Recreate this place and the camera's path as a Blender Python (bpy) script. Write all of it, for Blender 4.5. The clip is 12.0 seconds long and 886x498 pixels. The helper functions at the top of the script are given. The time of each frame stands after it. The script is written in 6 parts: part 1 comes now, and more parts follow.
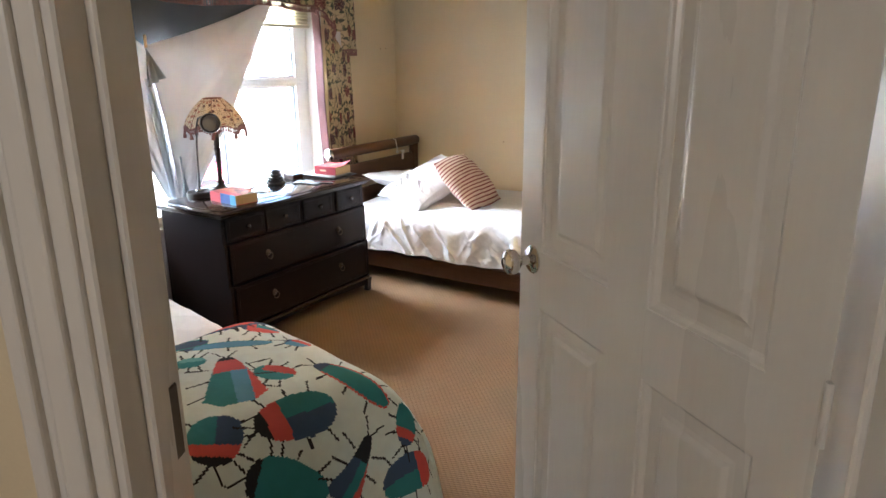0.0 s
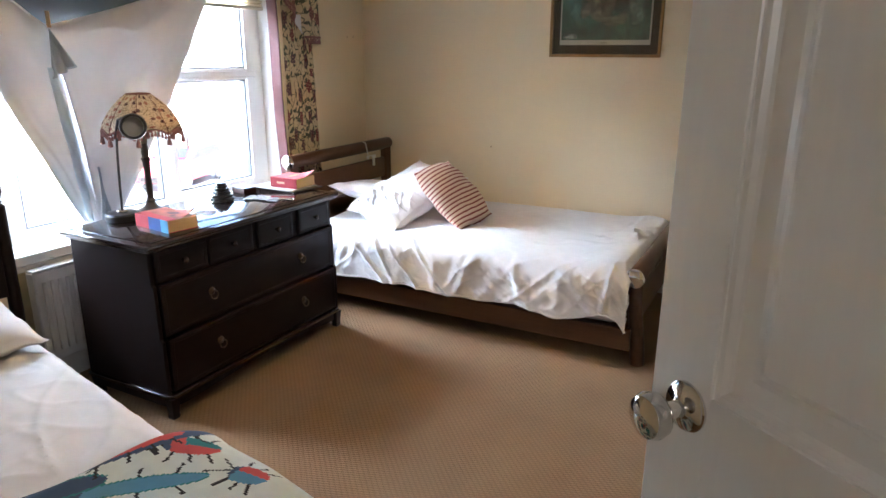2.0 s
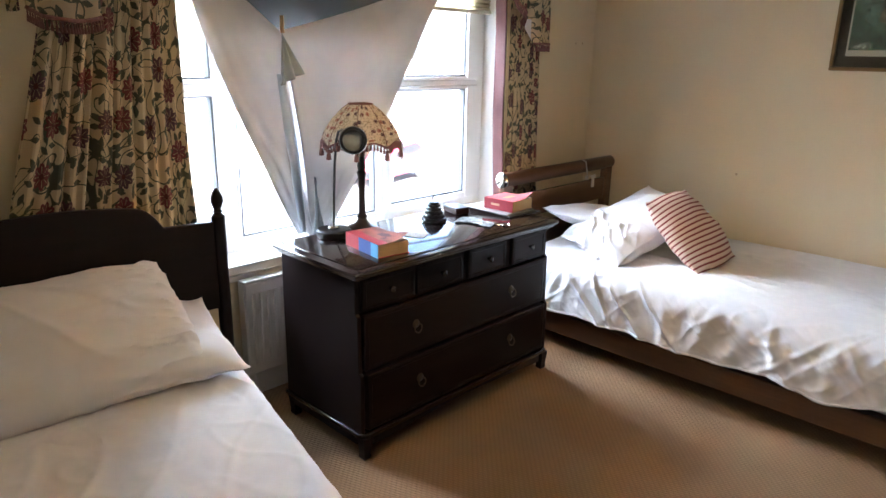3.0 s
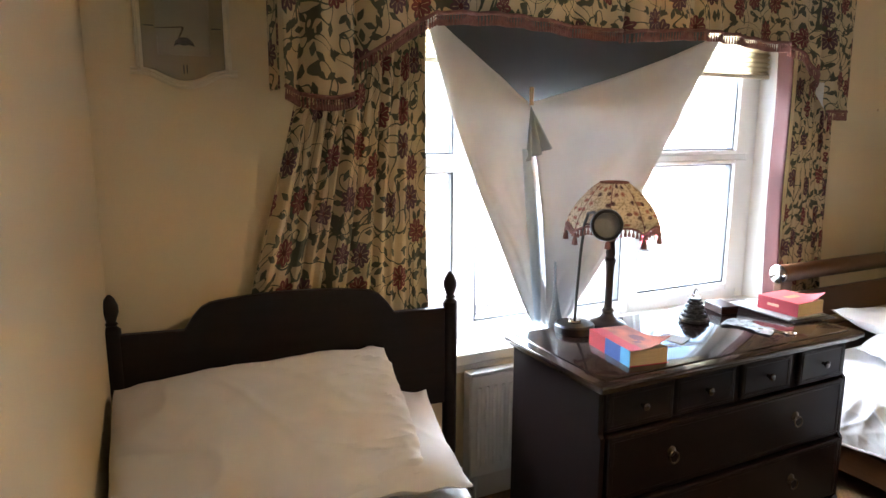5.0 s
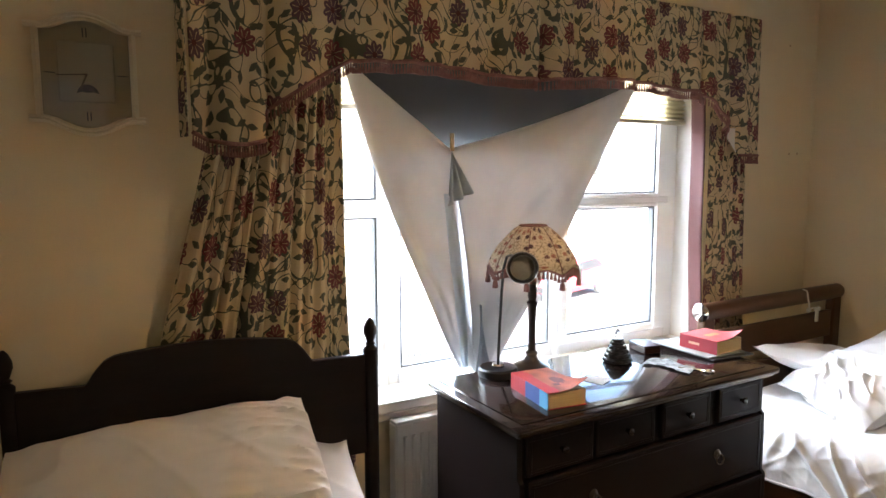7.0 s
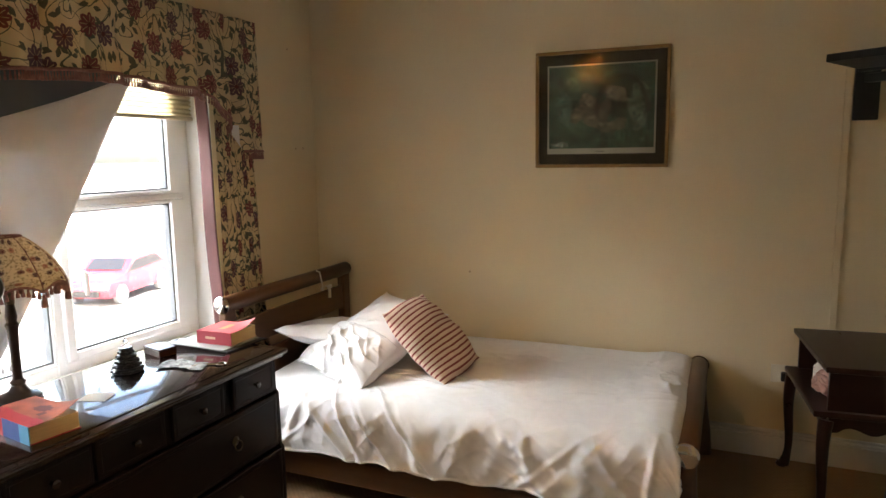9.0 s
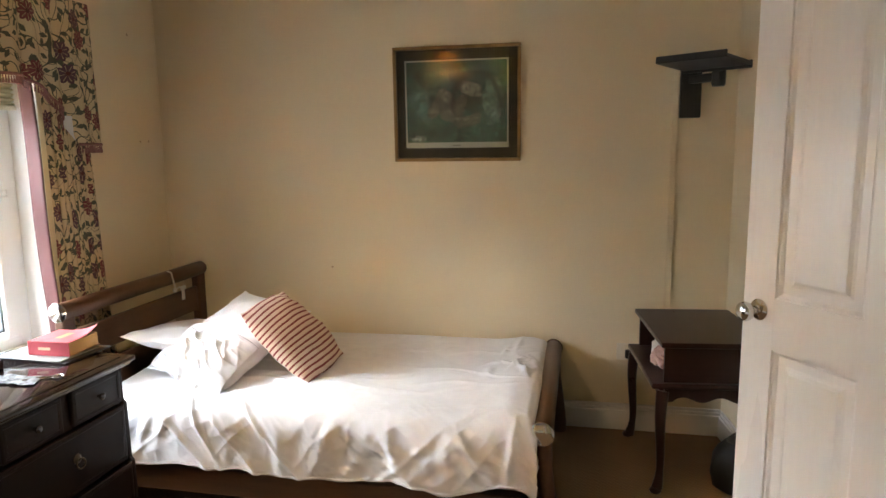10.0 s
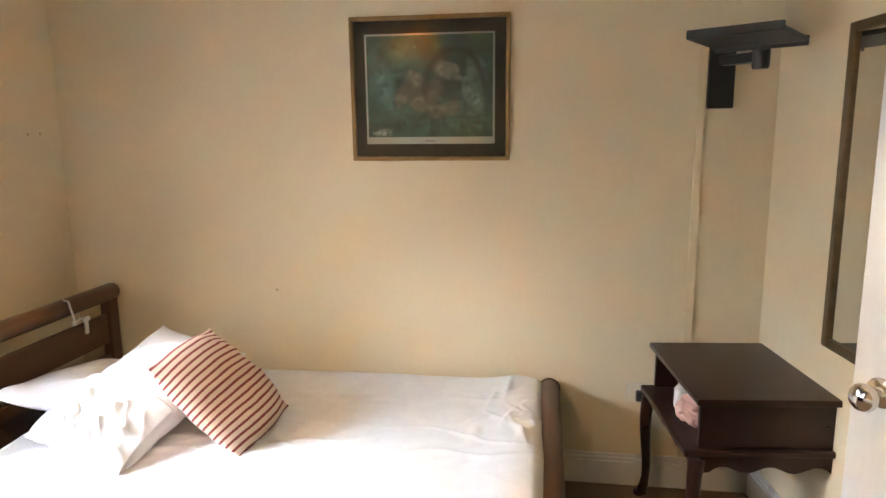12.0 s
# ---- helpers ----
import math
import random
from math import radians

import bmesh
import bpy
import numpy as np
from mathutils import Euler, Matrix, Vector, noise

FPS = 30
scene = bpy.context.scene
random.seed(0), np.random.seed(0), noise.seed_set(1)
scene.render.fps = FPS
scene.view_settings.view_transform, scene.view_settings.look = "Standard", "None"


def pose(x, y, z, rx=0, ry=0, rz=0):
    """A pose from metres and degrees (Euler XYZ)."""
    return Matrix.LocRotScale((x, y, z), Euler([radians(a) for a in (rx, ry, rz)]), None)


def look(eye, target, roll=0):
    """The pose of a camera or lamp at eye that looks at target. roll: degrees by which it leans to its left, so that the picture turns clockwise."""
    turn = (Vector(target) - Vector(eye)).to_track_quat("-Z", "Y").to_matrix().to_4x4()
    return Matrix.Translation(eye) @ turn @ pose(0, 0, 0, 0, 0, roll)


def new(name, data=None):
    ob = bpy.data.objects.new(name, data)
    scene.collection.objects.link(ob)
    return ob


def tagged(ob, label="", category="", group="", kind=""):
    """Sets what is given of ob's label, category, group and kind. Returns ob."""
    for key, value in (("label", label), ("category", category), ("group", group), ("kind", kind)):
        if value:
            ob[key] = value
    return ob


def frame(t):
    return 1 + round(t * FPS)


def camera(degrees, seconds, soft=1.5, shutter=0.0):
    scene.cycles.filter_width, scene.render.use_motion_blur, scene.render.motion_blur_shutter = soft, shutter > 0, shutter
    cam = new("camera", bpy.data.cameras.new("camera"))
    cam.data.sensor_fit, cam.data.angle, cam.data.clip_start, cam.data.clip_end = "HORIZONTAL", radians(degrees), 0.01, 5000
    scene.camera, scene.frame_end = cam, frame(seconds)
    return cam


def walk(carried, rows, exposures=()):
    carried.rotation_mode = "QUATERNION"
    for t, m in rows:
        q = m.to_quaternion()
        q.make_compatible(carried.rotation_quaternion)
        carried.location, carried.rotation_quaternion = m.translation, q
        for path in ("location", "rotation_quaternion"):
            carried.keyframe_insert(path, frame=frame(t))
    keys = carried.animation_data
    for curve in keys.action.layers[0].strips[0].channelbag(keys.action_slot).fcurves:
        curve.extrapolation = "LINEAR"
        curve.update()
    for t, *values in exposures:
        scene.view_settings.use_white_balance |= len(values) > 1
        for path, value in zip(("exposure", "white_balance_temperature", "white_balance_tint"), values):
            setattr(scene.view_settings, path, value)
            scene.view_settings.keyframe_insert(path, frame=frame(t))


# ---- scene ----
cam = camera(67.5, 12.0)
PATH = [
    (0, (0.298, -0.307, 1.414), (-0.71, 1.331, 0.864), -0.5),
    (0.5, (0.234, -0.299, 1.394), (-0.689, 1.389, 0.845), -0.5),
    (1, (0.108, -0.129, 1.38), (-0.775, 1.578, 0.826), -0.4),
    (1.5, (-0.009, 0.05, 1.39), (-0.876, 1.763, 0.83), -0.1),
    (2, (-0.19, 0.22, 1.391), (-1.083, 1.918, 0.827), 0.3),
    (2.5, (-0.383, 0.343, 1.394), (-1.425, 1.956, 0.832), 0.8),
    (3, (-0.557, 0.469, 1.411), (-1.895, 1.847, 0.852), 1.1),
    (3.5, (-0.675, 0.53, 1.423), (-2.267, 1.617, 0.892), 1.2),
    (5.5, (-0.889, 0.624, 1.411), (-2.658, 1.493, 1.075), 0.5),
    (6, (-0.891, 0.646, 1.413), (-2.667, 1.519, 1.124), 0.4),
    (6.5, (-0.866, 0.675, 1.41), (-2.638, 1.566, 1.154), 0.2),
    (8.5, (-0.691, 0.827, 1.432), (-1.764, 2.494, 1.167), -0.6),
    (9, (-0.649, 0.844, 1.449), (-1.432, 2.663, 1.169), -0.8),
    (9.5, (-0.612, 0.844, 1.452), (-1.164, 2.744, 1.162), -0.8),
    (10, (-0.622, 0.848, 1.447), (-1.025, 2.784, 1.145), -0.7),
    (10.5, (-0.647, 0.923, 1.454), (-0.974, 2.87, 1.134), -0.7),
    (11, (-0.698, 1.105, 1.486), (-0.977, 3.057, 1.151), -0.6),
    (11.5, (-0.733, 1.264, 1.491), (-0.997, 3.218, 1.154), -0.6),
    (12, (-0.779, 1.497, 1.491), (-1.077, 3.444, 1.145), -0.5),
]
walk(cam, [(t, look(eye, target, roll)) for t, eye, target, roll in PATH],
     exposures=[(0, 4.95, 5900, 10), (1.0, 5.05, 5600, 10), (1.5, 4.8, 5550, 10), (2.5, 4.7, 5650, 10), (3.5, 4.45, 5800, 10), (5.5, 4.68, 6050, 10), (6.5, 4.58, 6050, 10), (8.5, 4.1, 6950, 10), (9.2, 4.15, 6950, 10), (10, 4.65, 6550, 10), (11, 4.9, 6200, 10), (12, 5.28, 6200, 10)])

# ---- light ----
world = bpy.data.worlds.new("sky")
scene.world = world
world.use_nodes = True
wn, wl = world.node_tree.nodes, world.node_tree.links
sky = wn.new("ShaderNodeTexSky")
sky.sky_type = 'NISHITA'
sky.sun_disc = False
sky.dust_density = 4.0
sky.sun_elevation, sky.sun_rotation = radians(38), radians(150)
wl.new(sky.outputs["Color"], wn["Background"].inputs["Color"])
wn["Background"].inputs["Strength"].default_value = 0.15


def lamp(name, kind, m, energy, color, size=0.1, size_y=None):
    d = bpy.data.lights.new(name, kind)
    d.energy, d.color = energy, color
    if kind == 'AREA':
        d.shape, d.size, d.size_y = 'RECTANGLE', size, size_y or size
    elif kind == 'SUN':
        d.angle = size
    else:
        d.shadow_soft_size = size
    ob = new(name, d)
    ob.matrix_world = m
    return ob


# bright thin cloud; the sun stands behind the house, so that no beam falls into the room
lamp("sun", 'SUN', look((20, 12, 30), (0, 0, 0)), 3.0, (1.0, 0.96, 0.90), radians(12))
# area lamp outside, standing in for the sky's light over the window
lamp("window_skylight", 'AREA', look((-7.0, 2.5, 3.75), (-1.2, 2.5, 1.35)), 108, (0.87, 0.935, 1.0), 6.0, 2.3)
# unseen fill lamp, added on the landing to brighten the door and casing
lamp("landing_fill", 'AREA', look((0.55, -2.1, 1.7), (0.0, 0.4, 1.1)), 0.62, (1.0, 0.92, 0.83), 0.5, 0.9)
lamp("pendant_bulb", 'POINT', pose(-1.68, 2.2, 2.045), 1.25, (1.0, 0.70, 0.38), 0.04)

# ---- helpers of this scene ----


def link(bm, name, material, smooth=False):
    me = bpy.data.meshes.new(name)
    bmesh.ops.recalc_face_normals(bm, faces=bm.faces)
    bm.to_mesh(me)
    bm.free()
    if material:
        me.materials.append(material)
    if smooth:
        me.polygons.foreach_set("use_smooth", [True] * len(me.polygons))
        me.set_sharp_from_angle(angle=radians(38))
    return me


def thing(name, m, label, category, group=""):
    ob = new(name)
    ob.empty_display_size = 0.1
    ob.matrix_basis = m
    return tagged(ob, label, category, group)


def part(name, bm, material, parent, label="", smooth=False, kind=""):
    ob = new(name, link(bm, name, material, smooth))
    ob.parent = parent
    return tagged(ob, label, kind=kind)


def single(name, bm, material, m, label, category, group="", smooth=False):
    ob = new(name, link(bm, name, material, smooth))
    ob.matrix_basis = m
    return tagged(ob, label, category, group)


def structure(name, bm, material, label="", smooth=False):
    ob = new(name, link(bm, name, material, smooth))
    return tagged(ob, label, kind="structure")


def box(bm, x0, x1, y0, y1, z0, z1, bev=0.003, seg=1, m=None):
    b = bmesh.new()
    bmesh.ops.create_cube(b, size=1)
    for v in b.verts:
        v.co = Vector(((x0 + x1) / 2 + v.co.x * (x1 - x0), (y0 + y1) / 2 + v.co.y * (y1 - y0), (z0 + z1) / 2 + v.co.z * (z1 - z0)))
    if bev:
        bmesh.ops.bevel(b, geom=b.edges[:], offset=bev, segments=seg, affect='EDGES', profile=0.5)
    return merge(bm, b, m)


def merge(bm, b, m=None):
    if m is not None:
        b.transform(m)
    me = bpy.data.meshes.new("tmp")
    b.to_mesh(me)
    b.free()
    bm.from_mesh(me)
    bpy.data.meshes.remove(me)
    return bm


def lathe(bm, profile, seg=24, m=None):
    b = bmesh.new()
    rings = []
    for r, z in profile:
        rings.append([b.verts.new((r * math.cos(2 * math.pi * i / seg), r * math.sin(2 * math.pi * i / seg), z)) for i in range(seg)])
    for a, c in zip(rings, rings[1:]):
        for i in range(seg):
            b.faces.new((a[i], a[(i + 1) % seg], c[(i + 1) % seg], c[i]))
    if profile[0][0] > 1e-4:
        b.faces.new(rings[0][::-1])
    if profile[-1][0] > 1e-4:
        b.faces.new(rings[-1])
    bmesh.ops.remove_doubles(b, verts=b.verts, dist=1e-5)
    return merge(bm, b, m)


def tube(bm, pts, r, seg=8, m=None):
    b = bmesh.new()
    pts = [Vector(p) for p in pts]
    radii = r if isinstance(r, (list, tuple)) else [r] * len(pts)
    rings, side = [], None
    for i, p in enumerate(pts):
        d = (pts[min(i + 1, len(pts) - 1)] - pts[max(i - 1, 0)]).normalized()
        if side is None:
            side = d.orthogonal().normalized()
        side = (side - d * side.dot(d)).normalized()
        up = d.cross(side)
        rings.append([b.verts.new(p + radii[i] * (side * math.cos(2 * math.pi * k / seg) + up * math.sin(2 * math.pi * k / seg))) for k in range(seg)])
    for a, c in zip(rings, rings[1:]):
        for k in range(seg):
            b.faces.new((a[k], a[(k + 1) % seg], c[(k + 1) % seg], c[k]))
    b.faces.new(rings[0][::-1])
    b.faces.new(rings[-1])
    return merge(bm, b, m)


def prism(bm, outline, h0, h1, bev=0.0, m=None):
    """An outline in x and y, raised from z = h0 to h1."""
    b = bmesh.new()
    f = b.faces.new([b.verts.new((x, y, h0)) for x, y in outline])
    top = bmesh.ops.extrude_face_region(b, geom=[f])
    for v in top["geom"]:
        if isinstance(v, bmesh.types.BMVert):
            v.co.z = h1
    bmesh.ops.recalc_face_normals(b, faces=b.faces)
    if bev:
        bmesh.ops.bevel(b, geom=b.edges[:], offset=bev, segments=2, affect='EDGES', profile=0.5)
    return merge(bm, b, m)


def sheet(fn, nu, nv, uv=None):
    """A grid of points fn(u, v), u and v from 0 to 1, with uv coordinates in metres."""
    b = bmesh.new()
    layer = b.loops.layers.uv.new("uv")
    grid = [[b.verts.new(fn(i / nu, j / nv)) for j in range(nv + 1)] for i in range(nu + 1)]
    for i in range(nu):
        for j in range(nv):
            f = b.faces.new((grid[i][j], grid[i + 1][j], grid[i + 1][j + 1], grid[i][j + 1]))
            for lo, (a, c) in zip(f.loops, ((i, j), (i + 1, j), (i + 1, j + 1), (i, j + 1))):
                u, v = a / nu, c / nv
                lo[layer].uv = uv(u, v) if uv else (u, v)
    return b


def thicken(ob, t, offset=-1.0):
    mod = ob.modifiers.new("thickness", 'SOLIDIFY')
    mod.thickness, mod.offset = t, offset
    return ob


def nz(x, y, z=0.0):
    return noise.noise((x, y, z))


def wall_turn(p, q):
    """The frame of a wall from p to q: x along it, y to its left, z up."""
    return pose(p[0], p[1], 0, 0, 0, math.degrees(math.atan2(q[1] - p[1], q[0] - p[0])))


# ---- materials ----


def basic(name, rough=0.6, metal=0.0):
    m = bpy.data.materials.new(name)
    m.use_nodes = True
    b = m.node_tree.nodes["Principled BSDF"]
    b.inputs["Roughness"].default_value, b.inputs["Metallic"].default_value = rough, metal
    return m, m.node_tree.nodes, m.node_tree.links, b


def ramp(n, stops):
    r = n.new("ShaderNodeValToRGB")
    while len(r.color_ramp.elements) < len(stops):
        r.color_ramp.elements.new(0.5)
    for e, (p, c) in zip(r.color_ramp.elements, stops):
        e.position, e.color = p, (*c, 1)
    return r


def surface(name, dark, light, rough=0.6, metal=0.0, scale=6.0, stretch=(1, 1, 1), grain=150.0, bump=0.05, spread=0.25, rough_var=0.08, coat=0.0, gloss=0.5):
    """Two scales of noise in colour, gloss and relief."""
    m, n, l, b = basic(name, rough, metal)
    tc = n.new("ShaderNodeTexCoord")
    mp = n.new("ShaderNodeMapping")
    mp.inputs["Scale"].default_value = stretch
    l.new(tc.outputs["Object"], mp.inputs["Vector"])
    big = n.new("ShaderNodeTexNoise")
    big.inputs["Scale"].default_value, big.inputs["Detail"].default_value = scale, 6
    l.new(mp.outputs["Vector"], big.inputs["Vector"])
    fine = n.new("ShaderNodeTexNoise")
    fine.inputs["Scale"].default_value, fine.inputs["Detail"].default_value = grain, 3
    l.new(mp.outputs["Vector"], fine.inputs["Vector"])
    mix = n.new("ShaderNodeMix")
    mix.inputs["Factor"].default_value = 0.35
    l.new(big.outputs["Fac"], mix.inputs["A"])
    l.new(fine.outputs["Fac"], mix.inputs["B"])
    r = ramp(n, ((0.5 - spread, dark), (0.5 + spread, light)))
    l.new(mix.outputs["Result"], r.inputs["Fac"])
    l.new(r.outputs["Color"], b.inputs["Base Color"])
    mr = n.new("ShaderNodeMapRange")
    mr.inputs["To Min"].default_value, mr.inputs["To Max"].default_value = rough - rough_var, rough + rough_var
    l.new(big.outputs["Fac"], mr.inputs["Value"])
    l.new(mr.outputs["Result"], b.inputs["Roughness"])
    if bump:
        bp = n.new("ShaderNodeBump")
        bp.inputs["Strength"].default_value, bp.inputs["Distance"].default_value = bump, 0.01
        l.new(mix.outputs["Result"], bp.inputs["Height"])
        l.new(bp.outputs["Normal"], b.inputs["Normal"])
    b.inputs["Coat Weight"].default_value = coat
    b.inputs["Specular IOR Level"].default_value = gloss
    return m


PLASTER = surface("cream_plaster", (0.68, 0.565, 0.375), (0.76, 0.645, 0.445), 0.75, scale=1.6, grain=240, bump=0.05)
CEILING = surface("white_ceiling_paint", (0.74, 0.72, 0.68), (0.80, 0.78, 0.74), 0.85, scale=2, grain=200, bump=0.04)
GLOSS = surface("white_gloss_paint", (0.70, 0.66, 0.60), (0.77, 0.73, 0.67), 0.28, scale=3, stretch=(1, 1, 0.12), grain=90, bump=0.05)
REVEAL = surface("white_wall_paint", (0.76, 0.74, 0.70), (0.82, 0.80, 0.76), 0.6, scale=3, grain=180, bump=0.03)
UPVC = surface("white_plastic", (0.80, 0.81, 0.82), (0.85, 0.86, 0.87), 0.32, scale=4, grain=100, bump=0.01)
GASKET = surface("grey_rubber", (0.10, 0.11, 0.12), (0.14, 0.15, 0.16), 0.6)
MAHOGANY = surface("dark_mahogany", (0.010, 0.005, 0.0045), (0.020, 0.009, 0.007), 0.17, scale=3, stretch=(7, 0.8, 7), grain=40, bump=0.0, rough_var=0.02, coat=0.7, gloss=0.4)
MAHOGANY_UP = surface("dark_mahogany_upright", (0.007, 0.004, 0.004), (0.014, 0.007, 0.006), 0.40, scale=3, stretch=(7, 7, 0.8), grain=40, bump=0.004, rough_var=0.03, gloss=0.16)
MAHOGANY_FRONT = surface("dark_mahogany_front", (0.007, 0.004, 0.004), (0.014, 0.007, 0.006), 0.36, scale=3, stretch=(7, 0.8, 7), grain=40, bump=0.002, rough_var=0.03, gloss=0.18)
TABLEWOOD = surface("red_mahogany", (0.019, 0.0062, 0.0042), (0.033, 0.0100, 0.0064), 0.28, scale=3, stretch=(7, 0.8, 7), grain=40, bump=0.0, rough_var=0.015, spread=0.35, gloss=0.3)
BEDWOOD = surface("espresso_wood", (0.008, 0.005, 0.005), (0.017, 0.010, 0.009), 0.46, scale=4, stretch=(8, 0.9, 8), grain=70, bump=0.01, gloss=0.22)
PINE = surface("brown_stained_pine", (0.048, 0.019, 0.008), (0.125, 0.054, 0.022), 0.40, scale=4, stretch=(7, 0.7, 7), grain=60, bump=0.015, coat=0.12)
PINE_X = surface("brown_stained_pine_rail", (0.048, 0.019, 0.008), (0.125, 0.054, 0.022), 0.40, scale=4, stretch=(0.7, 7, 7), grain=60, bump=0.015, coat=0.12)
CHROME = surface("polished_chrome", (0.62, 0.60, 0.57), (0.72, 0.70, 0.67), 0.10, 1.0, bump=0.0, rough_var=0.04)
BRASS = surface("aged_brass", (0.10, 0.080, 0.058), (0.17, 0.135, 0.10), 0.36, 1.0, scale=12)
GILT = surface("dull_gilt", (0.20, 0.12, 0.045), (0.36, 0.22, 0.09), 0.45, 0.7, scale=20)
BLACK = surface("black_plastic", (0.010, 0.010, 0.011), (0.020, 0.020, 0.021), 0.38, scale=10, bump=0.02)
BLACKMETAL = surface("black_enamel", (0.012, 0.012, 0.013), (0.022, 0.022, 0.024), 0.30, scale=10, bump=0.01)
IVORY = surface("ivory_plastic", (0.66, 0.60, 0.48), (0.74, 0.68, 0.55), 0.4, scale=10, bump=0.01)
WHITEPLASTIC = surface("white_hard_plastic", (0.78, 0.77, 0.74), (0.84, 0.83, 0.80), 0.4, scale=10, bump=0.01)
RADIATOR = surface("white_radiator_enamel", (0.74, 0.72, 0.68), (0.80, 0.78, 0.74), 0.35, scale=6, bump=0.02)
PLUM = surface("plum_lining", (0.042, 0.008, 0.007), (0.070, 0.013, 0.011), 0.85, scale=8, grain=400, bump=0.1)
PAPER = surface("yellowed_pages", (0.50, 0.36, 0.19), (0.64, 0.48, 0.27), 0.9, scale=8, stretch=(1, 1, 30), grain=120, bump=0.2)
SEALGREY = surface("blackout_fabric", (0.085, 0.090, 0.095), (0.11, 0.115, 0.12), 0.9, scale=5, grain=350, bump=0.08)


def linen(name, dark, light, weave=900.0, sheen=0.15, through_light=0.0, wrinkle=14.0, depth=0.25):
    m, n, l, b = basic(name, 0.92)
    tc = n.new("ShaderNodeTexCoord")
    big = n.new("ShaderNodeTexNoise")
    big.inputs["Scale"].default_value, big.inputs["Detail"].default_value, big.inputs["Distortion"].default_value = wrinkle, 4, 0.8
    l.new(tc.outputs["Object"], big.inputs["Vector"])
    fine = n.new("ShaderNodeTexNoise")
    fine.inputs["Scale"].default_value = weave
    l.new(tc.outputs["Object"], fine.inputs["Vector"])
    r = ramp(n, ((0.3, dark), (0.7, light)))
    l.new(big.outputs["Fac"], r.inputs["Fac"])
    l.new(r.outputs["Color"], b.inputs["Base Color"])
    add = n.new("ShaderNodeMix")
    add.inputs["Factor"].default_value = 0.12
    l.new(big.outputs["Fac"], add.inputs["A"])
    l.new(fine.outputs["Fac"], add.inputs["B"])
    bp = n.new("ShaderNodeBump")
    bp.inputs["Strength"].default_value, bp.inputs["Distance"].default_value = depth, 0.012
    l.new(add.outputs["Result"], bp.inputs["Height"])
    l.new(bp.outputs["Normal"], b.inputs["Normal"])
    b.inputs["Sheen Weight"].default_value = sheen
    if through_light:
        tr = n.new("ShaderNodeBsdfTranslucent")
        l.new(r.outputs["Color"], tr.inputs["Color"])
        mx = n.new("ShaderNodeMixShader")
        mx.inputs["Fac"].default_value = through_light
        l.new(b.outputs["BSDF"], mx.inputs[1])
        l.new(tr.outputs["BSDF"], mx.inputs[2])
        l.new(mx.outputs["Shader"], n["Material Output"].inputs["Surface"])
    return m


SHEETWHITE = linen("white_cotton", (0.69, 0.68, 0.69), (0.75, 0.74, 0.75), depth=0.07)
PILLOWWHITE = linen("white_pillow_cotton", (0.70, 0.68, 0.68), (0.76, 0.74, 0.74), wrinkle=9, depth=0.08)
BLACKOUT = linen("white_lining_cloth", (0.70, 0.70, 0.71), (0.76, 0.76, 0.77), through_light=0.09, wrinkle=5, depth=0.12)
# pale blue in the colour stands for daylight through one layer of sheet
BACKLITCLOTH = linen("backlit_blue_lining_cloth", (0.58, 0.67, 0.76), (0.66, 0.75, 0.83), through_light=0.25, wrinkle=6, depth=0.1)
GREYCLOTH = linen("grey_lining_cloth", (0.30, 0.35, 0.40), (0.37, 0.42, 0.47), wrinkle=6)
BLINDCLOTH = linen("cream_blind_cloth", (0.66, 0.58, 0.40), (0.72, 0.64, 0.46), through_light=0.35, wrinkle=4, depth=0.05)


def glass(name, rough=0.0, tint=(1, 1, 1)):
    m, n, l, b = basic(name, rough)
    b.inputs["Base Color"].default_value = (*tint, 1)
    b.inputs["Transmission Weight"].default_value = 1.0
    b.inputs["IOR"].default_value = 1.45
    return m


GLASS = glass("window_glass")
CRYSTAL = glass("clear_glass", 0.02)


def maths(n, l, op, a, b=None, c=None):
    k = n.new("ShaderNodeMath")
    k.operation = op
    for i, v in enumerate((a, b, c)):
        if v is None:
            continue
        if isinstance(v, (int, float)):
            k.inputs[i].default_value = v
        else:
            l.new(v, k.inputs[i])
    return k.outputs[0]


